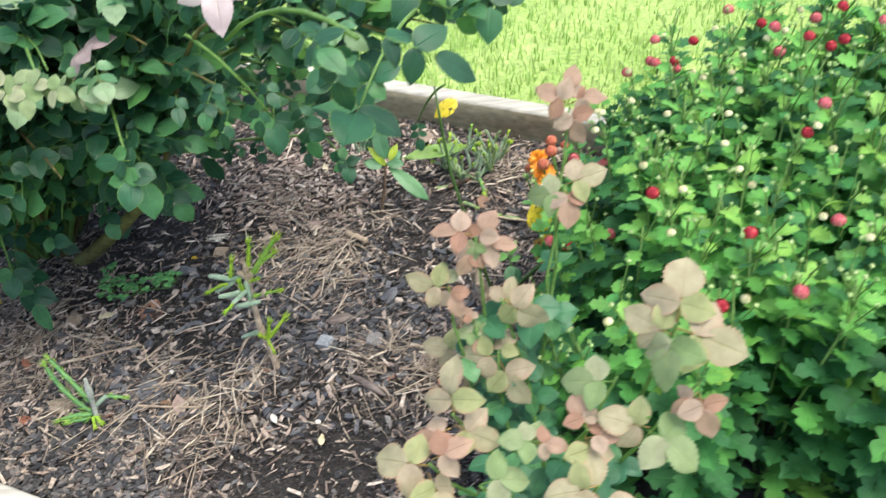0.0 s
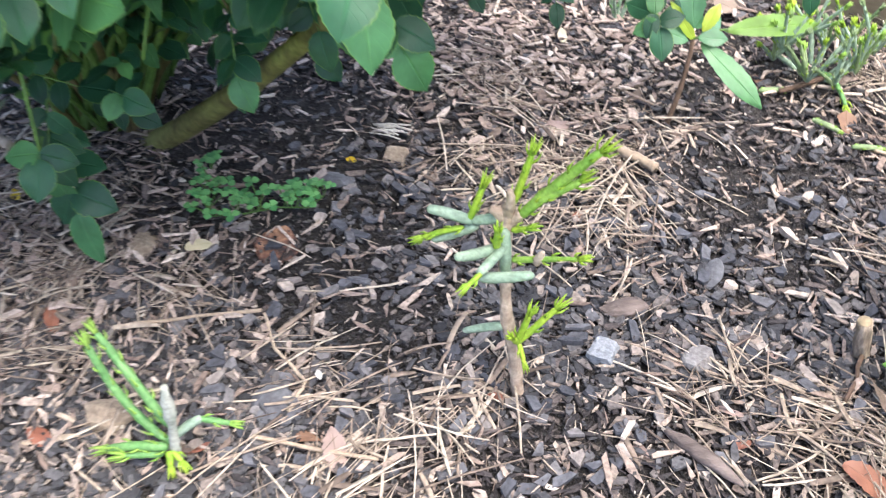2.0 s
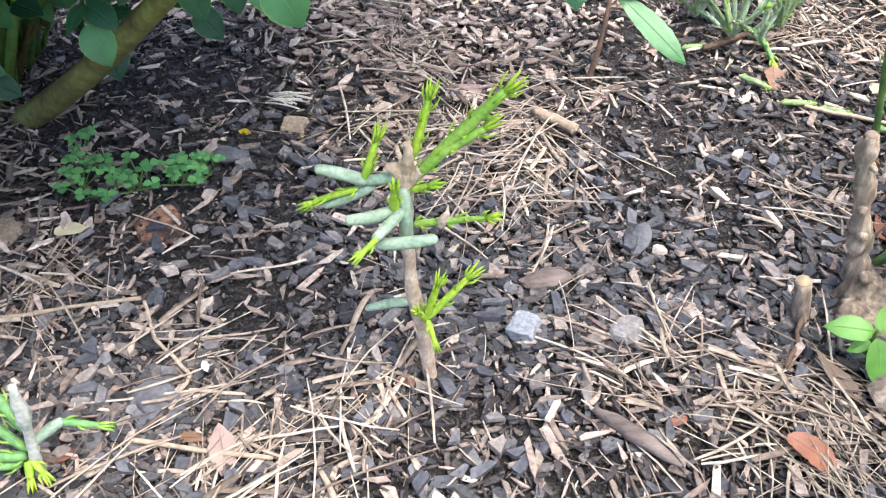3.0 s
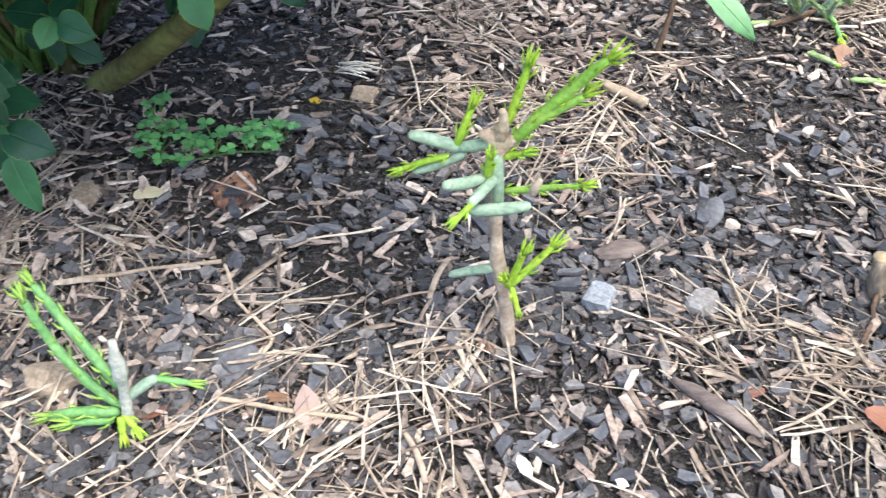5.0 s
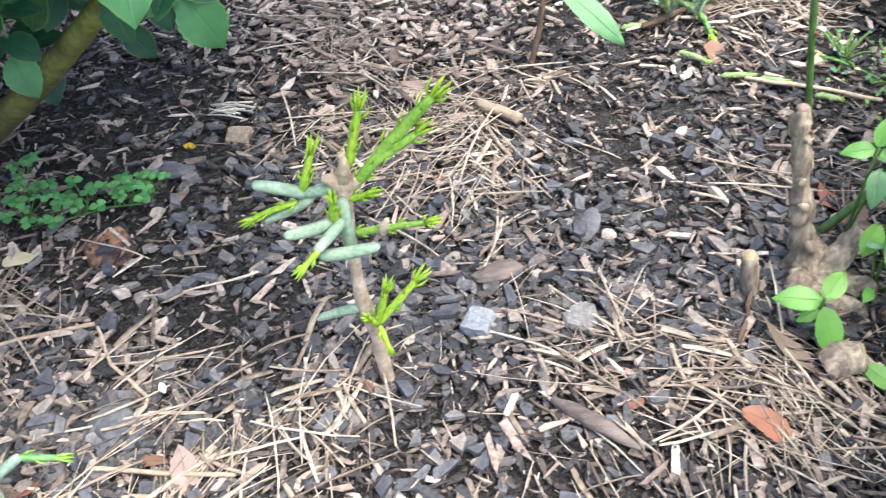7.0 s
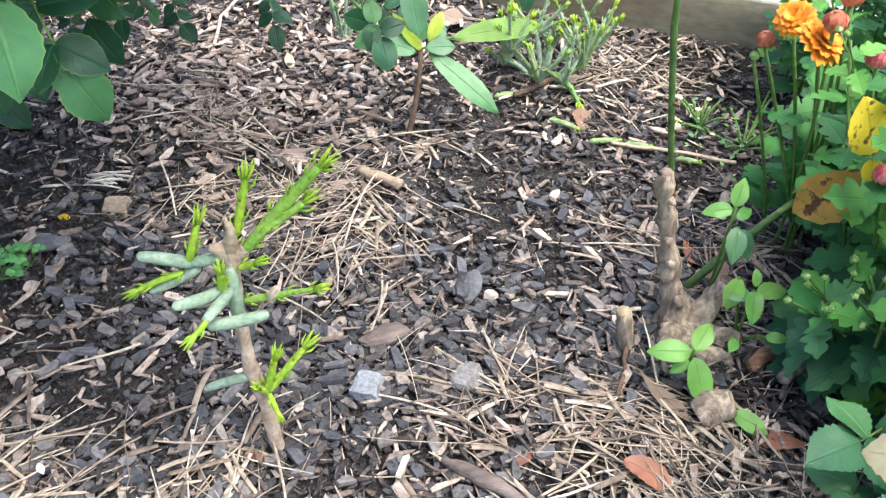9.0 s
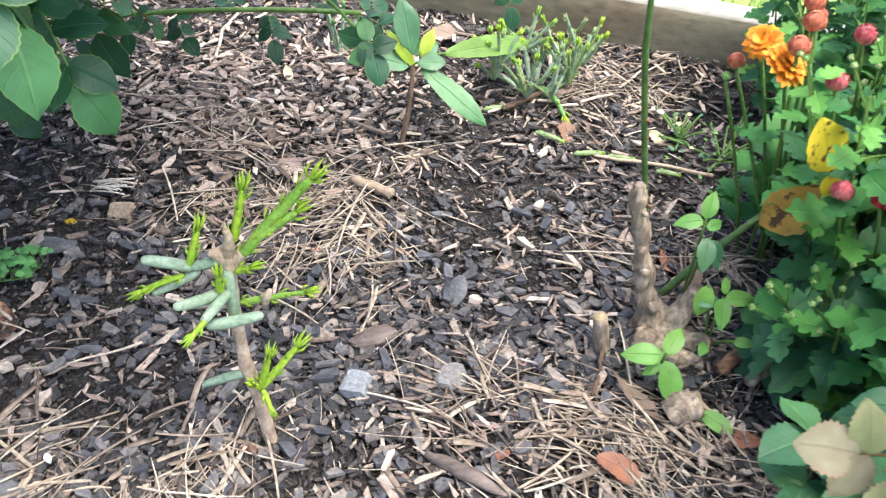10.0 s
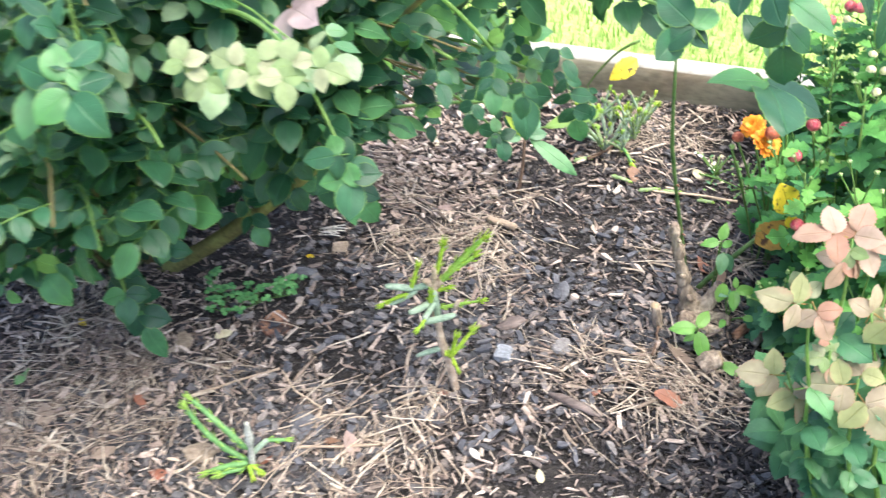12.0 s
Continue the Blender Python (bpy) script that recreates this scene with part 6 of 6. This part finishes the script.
for row in (("cream", -0.619, 1.094, 0.030, 0.022, -60), ("pink", -0.110, 1.392, 0.050, 0.026, 40), ("pink", -0.284, 1.419, 0.040, 0.022, 10), ("tan", -0.351, 1.468, 0.040, 0.026, 20), ("cream", -0.299, 1.472, 0.028, 0.014, 10),
            ("tan", -0.106, 1.545, 0.050, 0.036, 70), ("brown", -0.085, 1.414, 0.032, 0.024, 10), ("brown", -0.004, 1.338, 0.036, 0.030, 5), ("rust", -0.067, 0.913, 0.046, 0.034, -126), ("tan", -0.132, 0.936, 0.045, 0.024, 40),
            ("rust", -0.153, 0.935, 0.022, 0.012, -60), ("tan", -0.037, 0.976, 0.075, 0.022, 38), ("rust", 0.040, 0.930, 0.050, 0.024, 80), ("rust", 0.045, 1.131, 0.045, 0.030, 20), ("brown", 0.055, 1.10, 0.04, 0.026, -40),
            ("rust", -0.558, 0.885, 0.030, 0.010, -80), ("rust", -0.716, 0.995, 0.040, 0.016, 30), ("pink", -0.455, 0.893, 0.046, 0.024, 20), ("tan", -0.833, 0.99, 0.045, 0.03, 20), ("green", -0.876, 1.059, 0.035, 0.022, -30),
            ("yellow", -0.814, 1.144, 0.018, 0.012, 40), ("yellow", -0.505, 1.235, 0.016, 0.009, 70), ("white", -0.312, 0.860, 0.022, 0.012, 30), ("white", -0.250, 0.856, 0.012, 0.008, 70), ("cream", -0.242, 0.824, 0.022, 0.012, 0),
            ("white", -0.480, 0.959, 0.011, 0.007, 30), ("pink", -0.228, 0.923, 0.024, 0.009, 40), ("rust", -0.279, 1.165, 0.014, 0.012, 0), ("pink", -0.16, 0.965, 0.03, 0.014, 70), ("brown", -0.48, 0.905, 0.03, 0.014, 80),
            ("tan", -0.37, 1.28, 0.04, 0.02, 130), ("tan", -0.22, 1.355, 0.035, 0.018, -20), ("pink", -0.30, 1.30, 0.03, 0.018, 100), ("cream", 0.094, 1.326, 0.03, 0.02, 20), ("white", 0.12, 1.335, 0.026, 0.016, 110),
            ("rust", -0.34, 0.955, 0.018, 0.009, 80), ("rust", -0.681, 0.884, 0.035, 0.018, 60), ("tan", -0.75, 0.92, 0.04, 0.02, 120), ("pink", -0.12, 1.03, 0.028, 0.012, 20)):
    fallen(*row)

stone("pebble", -0.256, 1.012, (0.026, 0.022, 0.018), M_STONE, "pale blue-grey angular pebble on the mulch", 3, 0.55)
stone("stone", -0.179, 1.013, (0.026, 0.030, 0.018), M_GREYSTONE, "smooth grey-brown oval stone in the mulch", 5)
stone("wood_chunk", -0.238, 1.063, (0.040, 0.020, 0.014), M_BARKSTRIP, "weathered brown wood chunk in the mulch", 8, category="wood chunk")
stone("stone", -0.637, 0.911, (0.042, 0.030, 0.016), M_TANSTONE, "flat brown stone beside the small cactus", 11)
stone("brick_fragment", -0.552, 1.110, (0.046, 0.04, 0.008), M_BRICK, "crumbling red brick fragment sunk in soil", 14, 0.6, category="brick")
stone("wood_block", -0.461, 1.244, (0.024, 0.022, 0.012), M_TANSTONE, "small squarish tan wood block on soil", 17, 0.4, category="wood chunk")
stone("bark_piece", -0.673, 1.096, (0.038, 0.026, 0.010), M_TANSTONE, "flat tan bark piece on the mulch", 19, category="bark")
stone("bark_piece", -0.515, 1.205, (0.040, 0.028, 0.010), M_CHIPBIG, "flat dark bark piece on bare soil", 23, category="bark")
stone("bark_piece", -0.508, 0.931, (0.045, 0.035, 0.010), M_CHIPBIG, "large slate-grey bark flake on the mulch", 29, category="bark")
stone("bark_piece", -0.16, 1.11, (0.036, 0.02, 0.01), M_CHIPBIG, "slate-grey bark flake on the mulch", 31, category="bark")
stone("stone", -0.215, 0.972, (0.02, 0.014, 0.008), M_CHIPBIG, "dark grey flat stone in the straw", 37)

twig([(-0.645, 0.998), (-0.544, 1.024)], 0.0016, "thin pale straight twig on the mulch")
twig([(-0.482, 1.055), (-0.425, 1.073)], 0.0010, "thin whitish twig on the dark soil")
twig([(-0.539, 1.021), (-0.523, 0.986), (-0.490, 0.955), (-0.497, 0.925)], 0.0015, "long bent dry stalk on the mulch")
twig([(-0.52, 0.90), (-0.42, 0.887)], 0.0017, "straight pale dry stalk on the mulch")
twig([(-0.242, 1.263), (-0.203, 1.236)], 0.0052, "short thick tan stick on the straw")
twig([(-0.935, 1.261), (-0.844, 1.208)], 0.0060, "pale bleached stick beside the bush")
twig([(-0.068, 1.384), (-0.003, 1.412)], 0.0030, "dark dry twig by the cactus", M_TWIGBROWN)
twig([(0.015, 1.295), (0.07, 1.28), (0.134, 1.253)], 0.0022, "thin root running over the mulch")
twig([(-0.381, 1.512), (-0.375, 1.57), (-0.346, 1.632)], 0.0020, "curled dry vine stalk on the mulch")
twig([(0.036, 0.99), (0.08, 1.012)], 0.0062, "broken reddish-brown branch piece on the mulch", M_RUDDY)
twig([(0.06, 0.98), (0.12, 1.01)], 0.0060, "grey dead branch under the chrysanthemum", M_STUMP)
twig([(-0.069, 0.982), (-0.05, 1.025)], 0.0020, "thin brown twig leaning on the stub", M_TWIGBROWN)
scrap = thing("fibre_scrap", (-0.475, 1.279, 0.008), "frayed scrap of whitish fibres on the soil", "scrap")
scrap_r = random.Random(4)
for k in range(16):
    a = Vector((-0.492 + scrap_r.uniform(0, 0.012), 1.277 + scrap_r.uniform(-0.005, 0.007), 0.009 + scrap_r.uniform(0, 0.005)))
    b = a + Vector((scrap_r.uniform(0.018, 0.04), scrap_r.uniform(-0.006, 0.006), scrap_r.uniform(-0.003, 0.003)))
    part("fibre", Buf().add(tube(bend(a, b, (0, scrap_r.uniform(-0.003, 0.003), 0.002), 4), 0.0007, 4)), [M_FIBRE], scrap)

strip = Buf().add(knotty([(-0.210, 0.939, 0.011), (-0.198, 0.929, 0.012), (-0.182, 0.917, 0.012), (-0.168, 0.906, 0.012), (-0.156, 0.897, 0.010)], [0.002, 0.0055, 0.0064, 0.0048, 0.0012], random.Random(2), 8, 0.16))
single("bark_strip", strip, [M_BARKSTRIP], (-0.18, 0.921, 0.012), "long dark bark strip lying on the mulch", "bark")


def cut_limb(x, y, turn, L):
    d = Vector((math.cos(radians(turn)), math.sin(radians(turn)), 0)) * L / 2
    p = Vector((x, y, ground_height(x, y) + 0.012))
    ob = thing("cactus_cutting", p, "green pencil cactus cutting lying on the mulch", "cactus cutting", "cactus cuttings")
    limb(ob, random.Random(int(x * 999)), p - d, p + d, 0.0042, (M_CUTTING, M_ARM), (0, 0, 0.001), True, 0.95, awl=0.003)


for row in ((-0.027, 1.328, -35, 0.03), (0.009, 1.298, 0, 0.03), (0.042, 1.290, -15, 0.026), (-0.074, 1.385, 10, 0.028), (0.085, 1.262, -20, 0.022)):
    cut_limb(*row)


# ---- single bark flakes on the bed ----
def loose_chips():
    r = random.Random(77)
    kinds = []
    for i in range(16):
        b = Buf().add(chip(r, r.uniform(0.012, 0.028), r.uniform(0.006, 0.014), r.uniform(0.0015, 0.003)))
        kinds.append(b.mesh("bark_chip", [M_LOOSE], smooth=False))
    for i in range(290):
        x, y = r.uniform(-0.62, 0.02), r.uniform(0.84, 1.22)
        z = ground_height(x, y) + r.uniform(0.006, 0.011)
        ob = new("bark_chip", r.choice(kinds))
        ob.parent = soil
        ob.matrix_local = pose(x, y, z, r.gauss(0, 10), r.gauss(0, 10), r.uniform(0, 360))


M_LOOSE = surface("loose bark flake", [(0.0, (0.05, 0.052, 0.06)), (0.45, (0.1, 0.102, 0.112)), (0.75, (0.17, 0.16, 0.155)), (0.9, (0.27, 0.23, 0.2)), (1.0, (0.48, 0.4, 0.33))], by="object", fine=260, spread=(0.65, 1.35), bump=0.6, rough=0.72)
loose_chips()
